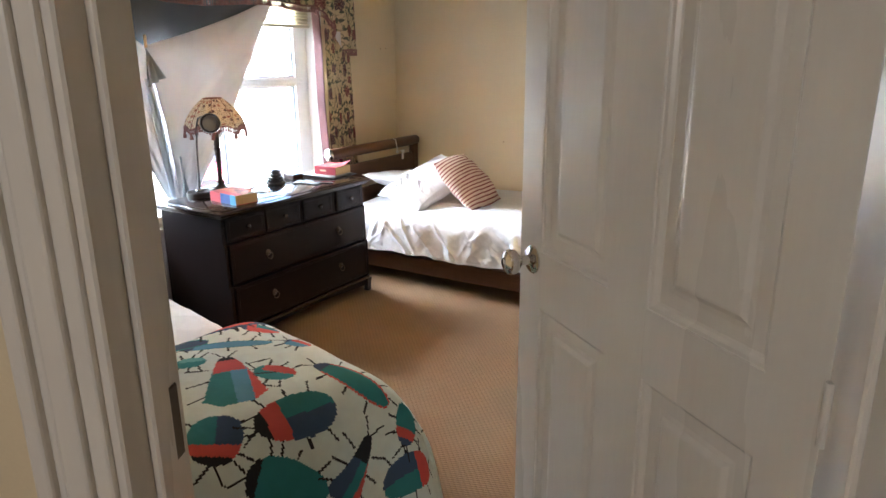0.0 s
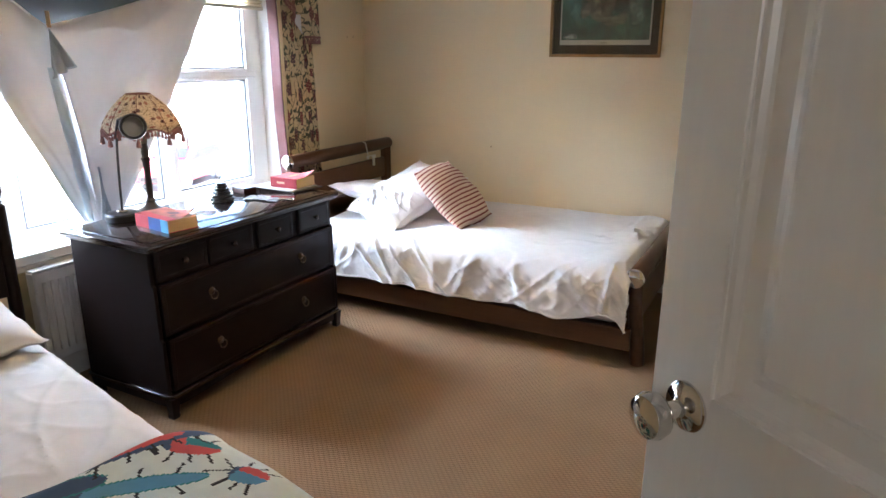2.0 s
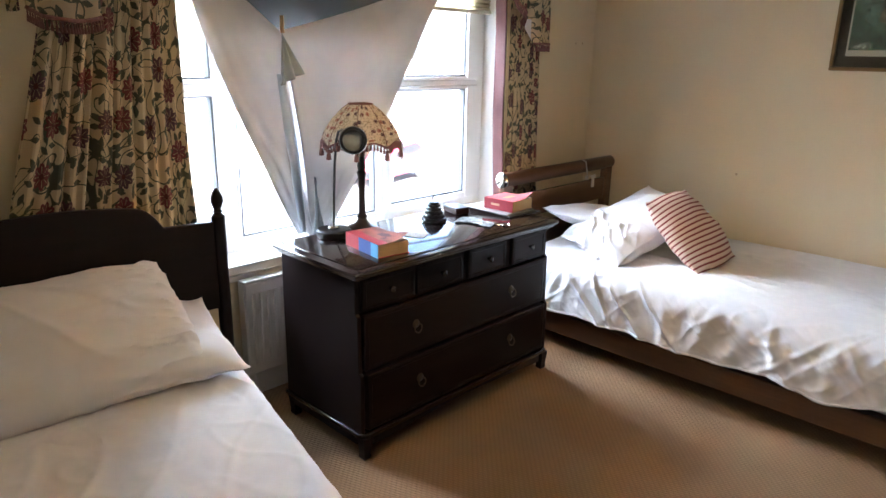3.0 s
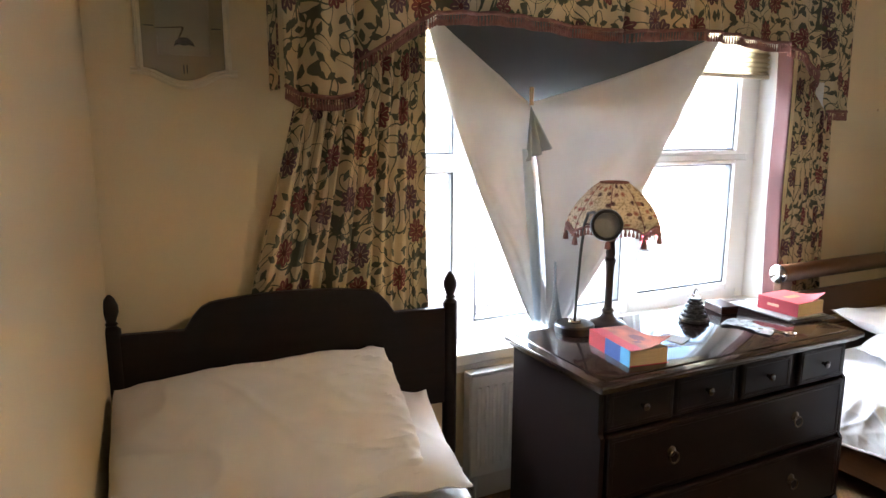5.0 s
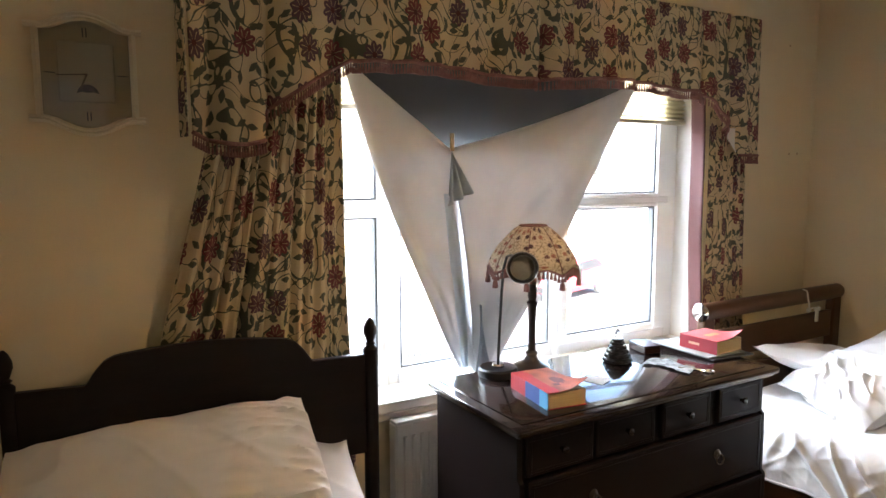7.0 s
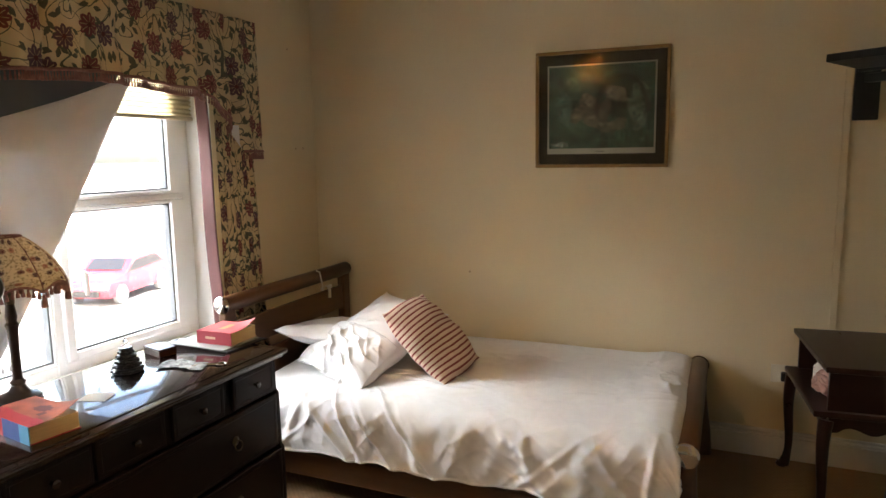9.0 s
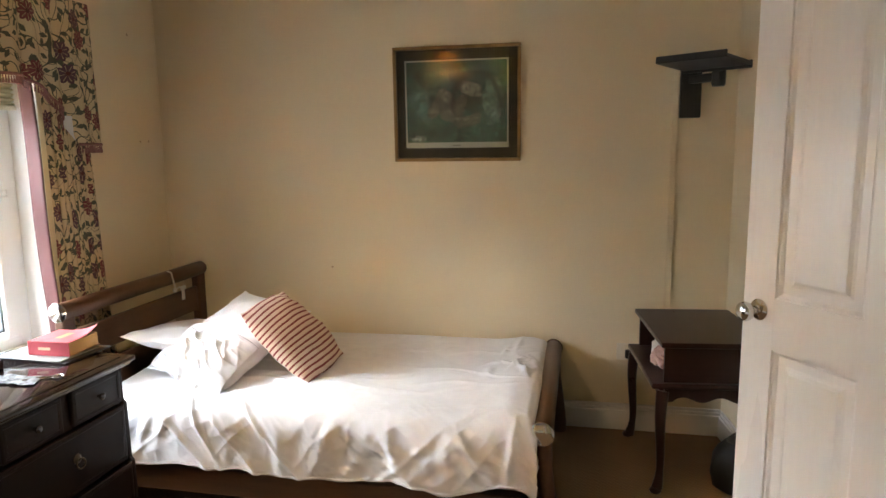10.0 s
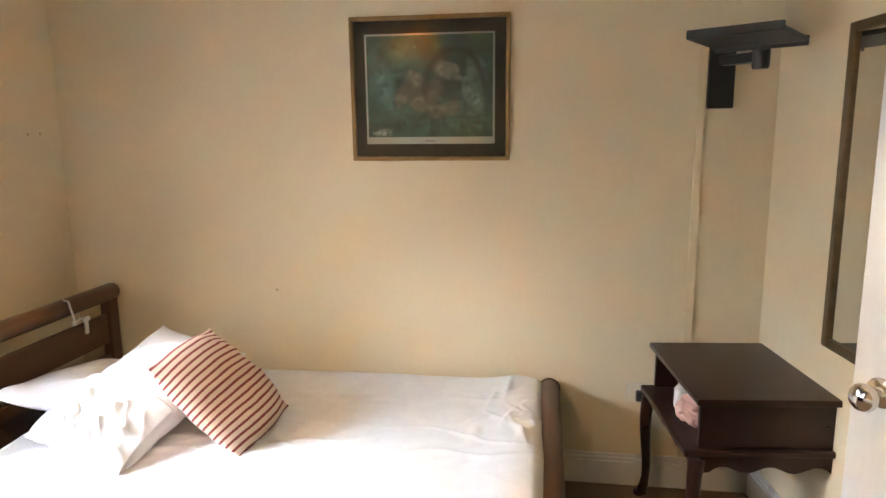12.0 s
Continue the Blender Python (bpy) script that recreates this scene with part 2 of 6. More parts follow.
def carpet_material():
    """Looped carpet: rows of small knots in tan wool."""
    m, n, l, b = basic("tan_loop_carpet", 0.97)
    tc = n.new("ShaderNodeTexCoord")
    mp = n.new("ShaderNodeMapping")
    mp.inputs["Rotation"].default_value = (0, 0, radians(-20))
    l.new(tc.outputs["Object"], mp.inputs["Vector"])
    sep = n.new("ShaderNodeSeparateXYZ")
    l.new(mp.outputs["Vector"], sep.inputs["Vector"])
    row = maths(n, l, 'MULTIPLY', sep.outputs["Y"], 2 * math.pi / 0.012)
    ridge = maths(n, l, 'ABSOLUTE', maths(n, l, 'SINE', maths(n, l, 'MULTIPLY', row, 0.5)))
    stagger = maths(n, l, 'MULTIPLY', maths(n, l, 'FLOOR', maths(n, l, 'DIVIDE', sep.outputs["Y"], 0.012)), 1.7)
    col = maths(n, l, 'ADD', maths(n, l, 'MULTIPLY', sep.outputs["X"], 2 * math.pi / 0.019), stagger)
    knot = maths(n, l, 'MULTIPLY', ridge, maths(n, l, 'ADD', maths(n, l, 'MULTIPLY', maths(n, l, 'ABSOLUTE', maths(n, l, 'SINE', maths(n, l, 'MULTIPLY', col, 0.5))), 0.7), 0.3))
    big = n.new("ShaderNodeTexNoise")
    big.inputs["Scale"].default_value, big.inputs["Detail"].default_value = 2.2, 5
    l.new(tc.outputs["Object"], big.inputs["Vector"])
    fuzz = n.new("ShaderNodeTexNoise")
    fuzz.inputs["Scale"].default_value = 260
    l.new(tc.outputs["Object"], fuzz.inputs["Vector"])
    tone = maths(n, l, 'ADD', maths(n, l, 'MULTIPLY', knot, 0.26), maths(n, l, 'ADD', maths(n, l, 'MULTIPLY', big.outputs["Fac"], 0.45), maths(n, l, 'MULTIPLY', fuzz.outputs["Fac"], 0.30)))
    r = ramp(n, ((0.2, (0.15, 0.086, 0.040)), (0.85, (0.33, 0.212, 0.112))))
    l.new(tone, r.inputs["Fac"])
    l.new(r.outputs["Color"], b.inputs["Base Color"])
    bp = n.new("ShaderNodeBump")
    bp.inputs["Strength"].default_value, bp.inputs["Distance"].default_value = 0.4, 0.005
    l.new(maths(n, l, 'ADD', knot, maths(n, l, 'MULTIPLY', fuzz.outputs["Fac"], 0.4)), bp.inputs["Height"])
    l.new(bp.outputs["Normal"], b.inputs["Normal"])
    return m


CARPET = carpet_material()


def spots(n, l, vec, scale, seed):
    """The place in a scattered cell, turned by chance: its two coordinates, radius, angle and the cell's random colour."""
    off = n.new("ShaderNodeVectorMath")
    off.operation = 'ADD'
    off.inputs[1].default_value = (seed * 3.7, seed * 1.9, 0)
    l.new(vec, off.inputs[0])
    vo = n.new("ShaderNodeTexVoronoi")
    vo.voronoi_dimensions = '2D'
    vo.inputs["Scale"].default_value, vo.inputs["Randomness"].default_value = scale, 0.75
    l.new(off.outputs[0], vo.inputs["Vector"])
    d = n.new("ShaderNodeVectorMath")
    d.operation = 'SUBTRACT'
    l.new(off.outputs[0], d.inputs[0])
    l.new(vo.outputs["Position"], d.inputs[1])
    cs = n.new("ShaderNodeSeparateColor")
    l.new(vo.outputs["Color"], cs.inputs["Color"])
    rot = n.new("ShaderNodeVectorRotate")
    rot.rotation_type = 'Z_AXIS'
    l.new(d.outputs[0], rot.inputs["Vector"])
    l.new(maths(n, l, 'MULTIPLY', cs.outputs[0], 6.283), rot.inputs["Angle"])
    sp = n.new("ShaderNodeSeparateXYZ")
    l.new(rot.outputs[0], sp.inputs[0])
    ln = n.new("ShaderNodeVectorMath")
    ln.operation = 'LENGTH'
    l.new(d.outputs[0], ln.inputs[0])
    ang = maths(n, l, 'ARCTAN2', sp.outputs["Y"], sp.outputs["X"])
    return sp.outputs["X"], sp.outputs["Y"], ln.outputs["Value"], ang, cs.outputs[1], cs.outputs[2]


def floral(name, ground, size=1.0, glow=0.0, flower=(0.17, 0.035, 0.040), leaf=(0.055, 0.070, 0.045)):
    """Printed cloth: winding stems, leaves and round many-petalled flowers."""
    m, n, l, b = basic(name, 0.9)
    tc = n.new("ShaderNodeTexCoord")
    col = n.new("ShaderNodeRGB")
    col.outputs[0].default_value = (*ground, 1)
    now = col.outputs[0]

    def lay(mask, colour):
        nonlocal now
        mx = n.new("ShaderNodeMix")
        mx.data_type = 'RGBA'
        l.new(mask, mx.inputs["Factor"])
        l.new(now, mx.inputs["A"])
        if isinstance(colour, tuple):
            mx.inputs["B"].default_value = (*colour, 1)
        else:
            l.new(colour, mx.inputs["B"])
        now = mx.outputs["Result"]

    vec = tc.outputs["UV"]
    for seed, sc in ((1, 5.0), (2, 6.3)):
        no = n.new("ShaderNodeTexNoise")
        no.noise_dimensions = '2D'
        no.inputs["Scale"].default_value, no.inputs["Detail"].default_value, no.inputs["Distortion"].default_value = sc / size, 0.0, 1.6
        ad = n.new("ShaderNodeVectorMath")
        ad.operation = 'ADD'
        ad.inputs[1].default_value = (seed * 5.1, seed * 2.3, 0)
        l.new(vec, ad.inputs[0])
        l.new(ad.outputs[0], no.inputs["Vector"])
        stem = maths(n, l, 'LESS_THAN', maths(n, l, 'ABSOLUTE', maths(n, l, 'SUBTRACT', no.outputs["Fac"], 0.5)), 0.018)
        lay(stem, leaf)
    for seed, sc in ((3, 15.0), (5, 19.0)):
        x, y, r, a, c1, c2 = spots(n, l, vec, sc / size, seed)
        q = maths(n, l, 'ADD', maths(n, l, 'ABSOLUTE', maths(n, l, 'DIVIDE', x, 0.021 * size)), maths(n, l, 'POWER', maths(n, l, 'ABSOLUTE', maths(n, l, 'DIVIDE', y, 0.0105 * size)), 1.4))
        lay(maths(n, l, 'MULTIPLY', maths(n, l, 'LESS_THAN', q, 1.0), maths(n, l, 'GREATER_THAN', c1, 0.35)), leaf)
    x, y, r, a, c1, c2 = spots(n, l, vec, 7.0 / size, 7)
    petal = maths(n, l, 'ADD', 0.030 * size, maths(n, l, 'MULTIPLY', maths(n, l, 'ABSOLUTE', maths(n, l, 'COSINE', maths(n, l, 'MULTIPLY', a, 4.0))), 0.013 * size))
    gate = maths(n, l, 'GREATER_THAN', c1, 0.25)
    rc = ramp(n, ((0.45, flower), (0.55, (0.105, 0.055, 0.070))))
    l.new(c2, rc.inputs["Fac"])
    lay(maths(n, l, 'MULTIPLY', maths(n, l, 'LESS_THAN', r, petal), gate), rc.outputs["Color"])
    vein = maths(n, l, 'MULTIPLY', maths(n, l, 'LESS_THAN', maths(n, l, 'ABSOLUTE', maths(n, l, 'SINE', maths(n, l, 'MULTIPLY', a, 4.0))), 0.20), maths(n, l, 'MULTIPLY', maths(n, l, 'LESS_THAN', r, 0.033 * size), gate))
    lay(vein, tuple(0.75 * g for g in ground))
    lay(maths(n, l, 'MULTIPLY', maths(n, l, 'LESS_THAN', r, 0.009 * size), gate), (0.10, 0.03, 0.03))
    l.new(now, b.inputs["Base Color"])
    weave = n.new("ShaderNodeTexNoise")
    weave.inputs["Scale"].default_value = 700
    l.new(vec, weave.inputs["Vector"])
    bp = n.new("ShaderNodeBump")
    bp.inputs["Strength"].default_value, bp.inputs["Distance"].default_value = 0.15, 0.003
    l.new(weave.outputs["Fac"], bp.inputs["Height"])
    l.new(bp.outputs["Normal"], b.inputs["Normal"])
    tr = n.new("ShaderNodeBsdfTranslucent")
    l.new(now, tr.inputs["Color"])
    mx = n.new("ShaderNodeMixShader")
    mx.inputs["Fac"].default_value = glow
    l.new(b.outputs["BSDF"], mx.inputs[1])
    l.new(tr.outputs["BSDF"], mx.inputs[2])
    l.new(mx.outputs["Shader"], n["Material Output"].inputs["Surface"])
    return m


FLORAL = floral("floral_curtain_cloth", (0.56, 0.45, 0.285), 1.0, 0.10, (0.165, 0.048, 0.052), (0.085, 0.090, 0.064))
SHADECLOTH = floral("floral_lampshade_cloth", (0.76, 0.66, 0.51), 0.24, 0.5, (0.46, 0.21, 0.16), (0.42, 0.34, 0.23))
FRINGE = surface("rose_fringe", (0.12, 0.042, 0.042), (0.30, 0.16, 0.14), 0.9, scale=60, grain=300, bump=0.3)


def printed(name, rough=0.9, bump=0.2, attribute="print"):
    """Cloth or card whose printed colours are carried by the mesh."""
    m, n, l, b = basic(name, rough)
    at = n.new("ShaderNodeAttribute")
    at.attribute_name = attribute
    tc = n.new("ShaderNodeTexCoord")
    no = n.new("ShaderNodeTexNoise")
    no.inputs["Scale"].default_value, no.inputs["Detail"].default_value = 25, 5
    l.new(tc.outputs["Object"], no.inputs["Vector"])
    mx = n.new("ShaderNodeMix")
    mx.data_type, mx.blend_type = 'RGBA', 'MULTIPLY'
    mx.inputs["Factor"].default_value = 0.25
    l.new(at.outputs["Color"], mx.inputs["A"])
    l.new(no.outputs["Fac"], mx.inputs["B"])
    l.new(mx.outputs["Result"], b.inputs["Base Color"])
    bp = n.new("ShaderNodeBump")
    bp.inputs["Strength"].default_value, bp.inputs["Distance"].default_value = bump, 0.01
    l.new(no.outputs["Fac"], bp.inputs["Height"])
    l.new(bp.outputs["Normal"], b.inputs["Normal"])
    return m


PRINT = printed("printed_fleece")
CARD = printed("printed_card", 0.55, 0.02)
ARTPRINT = printed("art_print", 0.6, 0.0)


def paint_faces(ob, fn):
    """Gives each face of ob the colour fn(uv of its middle), as a printed pattern."""
    me = ob.data
    att = me.color_attributes.new("print", 'FLOAT_COLOR', 'CORNER')
    uvs = me.uv_layers[0].data
    for p in me.polygons:
        us = [uvs[i].uv for i in p.loop_indices]
        u, v = sum(a[0] for a in us) / len(us), sum(a[1] for a in us) / len(us)
        c = fn(u, v)
        for i in p.loop_indices:
            att.data[i].color = (*c, 1)

# ---- the room's shell ----
WX, NY = -2.92, 4.215            # inner faces of the window wall and of the wall with the picture
SW, P, Q = (-2.92, 0.56), (-0.387, 0.166), (0.315, 0.525)   # corner by the clock, latch jamb, hinge jamb
NE, H2 = (0.085, 4.215), (0.32, 2.18)                      # corner by the small table, hinge of the second door
CEIL = 2.42
WY0, WY1, WZ0, WZ1 = 1.18, 3.35, 0.585, 2.02               # the window's opening


def slab(name, p, q, z0, z1, t, material=PLASTER, a=0.0, e=0.0):
    """A wall from p to q whose right-hand face, seen along it, is the room's; lengthened by a and e at its ends."""
    m = wall_turn(p, q)
    n = math.dist(p, q)
    return structure(name, box(bmesh.new(), -a, n + e, 0, t, z0, z1, 0, m=m), material)


floor_bm = box(bmesh.new(), -3.3, 2.2, -2.4, 4.6, -0.12, 0.0, 0)
tagged(structure("floor", floor_bm, CARPET), "tan looped wool carpet with small woven knots")
structure("ceiling", box(bmesh.new(), -3.3, 2.2, -2.4, 4.6, CEIL, CEIL + 0.15, 0), CEILING)

bm = bmesh.new()
box(bm, WX - 0.32, WX, 0.1, WY0, 0, CEIL, 0)
box(bm, WX - 0.32, WX, WY1, NY + 0.3, 0, CEIL, 0)
box(bm, WX - 0.32, WX, WY0, WY1, 0, WZ0, 0)
box(bm, WX - 0.32, WX, WY0, WY1, WZ1, CEIL, 0)
structure("wall_west", bm, PLASTER)
structure("wall_north", box(bmesh.new(), WX, 0.5, NY, NY + 0.3, 0, CEIL, 0), PLASTER)
# the wall with the second door: its right-hand face looks into the room
slab("wall_east", NE, H2, 0, CEIL, 0.14, a=0.05)
ev = ((H2[0] - NE[0]) / math.dist(NE, H2), (H2[1] - NE[1]) / math.dist(NE, H2))
D2END = (H2[0] + 0.86 * ev[0], H2[1] + 0.86 * ev[1])
slab("wall_east_2", H2, D2END, 2.05, CEIL, 0.14)
slab("wall_east_3", D2END, (Q[0] + 0.12, Q[1] + 0.065), 0, CEIL, 0.14, e=0.1)
# closet behind the second door
structure("wall_closet", box(bmesh.new(), 0.62, 1.3, 1.0, 2.6, 0, CEIL, 0), PLASTER)
slab("wall_south", P, SW, 0, CEIL, 0.13, a=-0.035, e=0.1)

# wall with the entrance, between the jambs' outsides, and the landing around
dm = wall_turn(P, Q)
DW = math.dist(P, Q)
WT = 0.13
structure("wall_entrance", box(box(bmesh.new(), -1.1, -0.036, -WT, -0.001, 0, CEIL, 0, m=dm), -0.036, DW + 0.036, -WT, -0.001, 2.03, CEIL, 0, m=dm), PLASTER)
structure("wall_entrance_2", box(bmesh.new(), DW + 0.036, 1.8, -WT, -0.001, 0, CEIL, 0, m=dm), PLASTER)
structure("wall_landing", box(bmesh.new(), -1.6, 2.2, -2.3, -2.15, 0, CEIL, 0), PLASTER)
structure("wall_landing_2", box(bmesh.new(), -1.55, -1.4, -2.15, 0.3, 0, CEIL, 0), PLASTER)
structure("wall_landing_3", box(bmesh.new(), 1.8, 1.95, -2.15, 1.9, 0, CEIL, 0), PLASTER)
# unseen wall, added to shut daylight out of the landing's open corner
structure("wall_landing_4", box(bmesh.new(), 1.3, 1.8, 1.05, 1.2, 0, CEIL, 0), PLASTER)


def skirting(name, p, q, a=0.0, e=0.0):
    m, n = wall_turn(p, q), math.dist(p, q)
    bm = bmesh.new()
    box(bm, -a, n + e, -0.016, 0.002, 0, 0.105, 0.002, m=m)
    box(bm, -a, n + e, -0.012, 0.002, 0.105, 0.122, 0.004, m=m)
    box(bm, -a, n + e, -0.007, 0.002, 0.122, 0.138, 0.003, m=m)
    return tagged(structure(name, bm, GLOSS), "white gloss painted moulded skirting board")


skirting("baseboard", (WX, NY), NE)
skirting("baseboard_2", NE, H2, a=-0.02, e=-0.08)
skirting("baseboard_3", P, SW, a=-0.1)
skirting("baseboard_4", SW, (WX, NY))


def casing(bm, x0, side, z1, y, out):
    """Moulded architrave up one side, from x0 outwards."""
    for a, b, d in ((0.0, 0.022, 0.012), (0.022, 0.050, 0.020), (0.050, 0.062, 0.015), (0.062, 0.082, 0.024)):
        xs = sorted((x0 + side * a, x0 + side * b))
        ys = sorted((y, y + out * d))
        box(bm, xs[0], xs[1], ys[0], ys[1], 0, z1, 0.004, 2, m=dm)


# entrance frame
frame1 = tagged(new("door_frame"), "white gloss painted door frame with moulded architrave", kind="structure")
bm = bmesh.new()
box(bm, -0.036, 0, -WT - 0.004, 0.004, 0, 2.03, 0.003, m=dm)
part("latch_jamb", bm, GLOSS, frame1)
bm = bmesh.new()
box(bm, DW, DW + 0.036, -WT - 0.004, 0.004, 0, 2.03, 0.003, m=dm)
part("hinge_jamb", bm, GLOSS, frame1)
part("head_jamb", box(bmesh.new(), 0, DW, -WT - 0.004, 0.004, 2.0, 2.03, 0.003, m=dm), GLOSS, frame1)
bm = bmesh.new()
box(bm, 0.0, 0.012, -0.088, -0.046, 0, 2.0, 0.003, m=dm)
box(bm, DW - 0.012, DW, -0.088, -0.046, 0, 2.0, 0.003, m=dm)
part("door_stop", bm, GLOSS, frame1)
bm = bmesh.new()
casing(bm, -0.012, -1, 2.05, -WT - 0.001, -1)
casing(bm, DW + 0.012, 1, 2.05, -WT - 0.001, -1)
box(bm, -0.1, DW + 0.1, -WT - 0.022, -WT - 0.001, 2.042, 2.12, 0.004, m=dm)
part("architrave", bm, GLOSS, frame1)
bm = bmesh.new()
casing(bm, -0.012, -1, 2.05, 0.001, 1)
part("architrave", bm, GLOSS, frame1)
bm = bmesh.new()
box(bm, -0.002, 0.0025, -0.034, -0.010, 0.93, 1.03, 0.002, m=dm)
part("strike_plate", bm, BRASS, frame1, "tarnished metal strike plate")


def door(name, hinge, angle, width, label, st, mu, rail, knob_z):
    """A four-panel door, hinged at its origin, its seen face at y = 0."""
    d = thing(name, pose(hinge[0], hinge[1], 0.008, 0, 0, angle), label, "door")
    d["kind"] = "structure"
    t, h = 0.040, 1.975
    pw = (width - 2 * st - mu) / 2
    bm = bmesh.new()
    for x0, x1 in ((0, st), (st + pw, st + pw + mu), (width - st, width)):
        box(bm, x0, x1, -t, 0, 0, h, 0.002)
    for z0, z1 in ((0, 0.20), rail, (1.875, h)):
        for x0 in (st, st + pw + mu):
            box(bm, x0 - 0.002, x0 + pw + 0.002, -t + 0.0005, -0.0005, z0, z1, 0.0)
    part("door_leaf", bm, GLOSS, d)
    profile = ((-0.002, -0.0012), (0.0005, -0.0050), (0.006, -0.0062), (0.011, -0.0115), (0.015, -0.0140), (0.038, -0.0140), (0.047, -0.0118), (0.056, -0.0064), (0.060, -0.0058))
    for x0 in (st, st + pw + mu):
        for z0, z1 in ((0.20, rail[0]), (rail[1], 1.875)):
            bm = bmesh.new()
            for back in (False, True):
                rings = []
                for i, dep in profile:
                    y = dep if not back else -t - dep
                    rings.append([bm.verts.new(c) for c in ((x0 + i, y, z0 + i), (x0 + pw - i, y, z0 + i), (x0 + pw - i, y, z1 - i), (x0 + i, y, z1 - i))])
                for r0, r1 in zip(rings, rings[1:]):
                    for k in range(4):
                        bm.faces.new((r0[k], r0[(k + 1) % 4], r1[(k + 1) % 4], r1[k]))
                bm.faces.new(rings[-1])
            part("panel", bm, GLOSS, d)
    prof = [(0.0, 0.0), (0.031, 0.0), (0.031, 0.003), (0.027, 0.007), (0.016, 0.009), (0.011, 0.013), (0.010, 0.030), (0.017, 0.036), (0.026, 0.044), (0.0285, 0.054), (0.025, 0.064), (0.014, 0.070), (0.0, 0.071)]
    for y, rx in ((0, -90), (-t, 90)):
        bm = lathe(bmesh.new(), prof, 32, m=pose(width - 0.060, y, knob_z, rx))
        knob = part("door_handle", bm, CHROME, d, "polished chrome round door knob", True)
    for z in (0.22, 1.0, 1.75):
        bm = box(bmesh.new(), -0.004, 0.002, -0.030, -0.004, z - 0.04, z + 0.04, 0.001)
        lathe(bm, [(0.0, -0.042), (0.006, -0.042), (0.006, 0.042), (0.0, 0.042)], 12, m=pose(-0.004, 0.004, z))
        part("hinge", bm, GLOSS, d, "painted-over metal hinge")
    part("latch_plate", box(bmesh.new(), width - 0.001, width + 0.0015, -0.031, -0.009, 0.92, 1.01, 0.001), BRASS, d, "worn brass latch plate")
    return d


door("door_1", Q, 142.0, 0.79, "white gloss four-panel door with chrome knob, standing open", 0.094, 0.112, (0.884, 1.010), 0.985)
door("door_2", H2, 122.5, 0.862, "white gloss four-panel door, opened back towards the wall", 0.112, 0.112, (0.860, 1.010), 0.967)

# ---- window ----
win = tagged(new("window_1"), "white plastic three-light window with opening casements", kind="structure")
FX0, FX1 = -3.13, -3.07
bm = bmesh.new()
for y0, y1 in ((WY0, WY0 + 0.055), (1.78, 1.82), (2.58, 2.62), (WY1 - 0.055, WY1)):
    box(bm, FX0, FX1, y0, y1, WZ0, WZ1, 0.004)
for y0, y1 in ((WY0 + 0.055, 1.78), (1.82, 2.58), (2.62, WY1 - 0.055)):
    box(bm, FX0, FX1, y0, y1, WZ0, WZ0 + 0.055, 0.004)
    box(bm, FX0, FX1, y0, y1, WZ1 - 0.055, WZ1, 0.004)
for y0, y1 in ((WY0 + 0.055, 1.78), (2.62, WY1 - 0.055)):
    box(bm, FX0, FX1, y0, y1, 1.262, 1.290, 0.004)
part("window_frame", bm, UPVC, win)


def light(y0, y1, z0, z1, sash, left, right, foot, head):
    """A casement or fixed light: the widths of its four frame members, gaskets and pane."""
    x1 = FX1 + 0.014 * sash
    a, b, c, d, g = y0 + left, y1 - right, z0 + foot, z1 - head, 0.008
    bm = bmesh.new()
    for q in ((y0, a, z0, z1), (b, y1, z0, z1), (a, b, z0, c), (a, b, d, z1)):
        box(bm, FX0 + 0.008, x1, q[0], q[1], q[2], q[3], 0.004)
    s = part("sash", bm, UPVC, win)
    bm = bmesh.new()
    for q in ((a, a + g, c, d), (b - g, b, c, d), (a + g, b - g, c, c + g), (a + g, b - g, d - g, d)):
        box(bm, FX0 + 0.02, FX1 - 0.004, q[0], q[1], q[2], q[3], 0)
    part("gasket", bm, GASKET, s)
    pane = part("pane", box(bmesh.new(), FX0 + 0.030, FX0 + 0.036, a, b, c, d, 0), GLASS, s)
    pane.visible_shadow = False
    return s


for y0, y1, left, right in ((WY0 + 0.055, 1.78, 0.07, 0.04), (2.62, WY1 - 0.055, 0.04, 0.085)):
    light(y0, y1, WZ0 + 0.055, 1.262, True, left, right, 0.035, 0.018)
    light(y0, y1, 1.290, WZ1 - 0.055, True, left, right, 0.018, 0.035)
light(1.82, 2.58, WZ0 + 0.055, WZ1 - 0.055, False, 0.014, 0.014, 0.014, 0.014)
bm = bmesh.new()
box(bm, FX1 + 0.012, FX1 + 0.026, 2.71, 2.725, 0.93, 1.0, 0.003)
box(bm, FX1 + 0.020, FX1 + 0.034, 2.708, 2.727, 0.90, 0.99, 0.004)
part("window_handle", bm, UPVC, win)
bm = box(bmesh.new(), FX1 - 0.002, WX + 0.035, WY0 + 0.002, WY1 - 0.002, WZ0 - 0.03, WZ0 + 0.012, 0.008, 3)
box(bm, WX + 0.002, WX + 0.022, WY0 - 0.03, WY1 + 0.03, WZ0 - 0.06, WZ0 - 0.031, 0.004)
part("window_sill", bm, REVEAL, win)
bm = bmesh.new()
box(bm, FX1, WX - 0.001, WY1 - 0.004, WY1 + 0.002, WZ0 + 0.012, WZ1, 0)
box(bm, FX1, WX - 0.001, WY0 - 0.002, WY0 + 0.004, WZ0 + 0.012, WZ1, 0)
box(bm, FX1, WX - 0.001, WY0 + 0.004, WY1 - 0.004, WZ1 - 0.004, WZ1 + 0.002, 0)
part("reveal", bm, REVEAL, win)
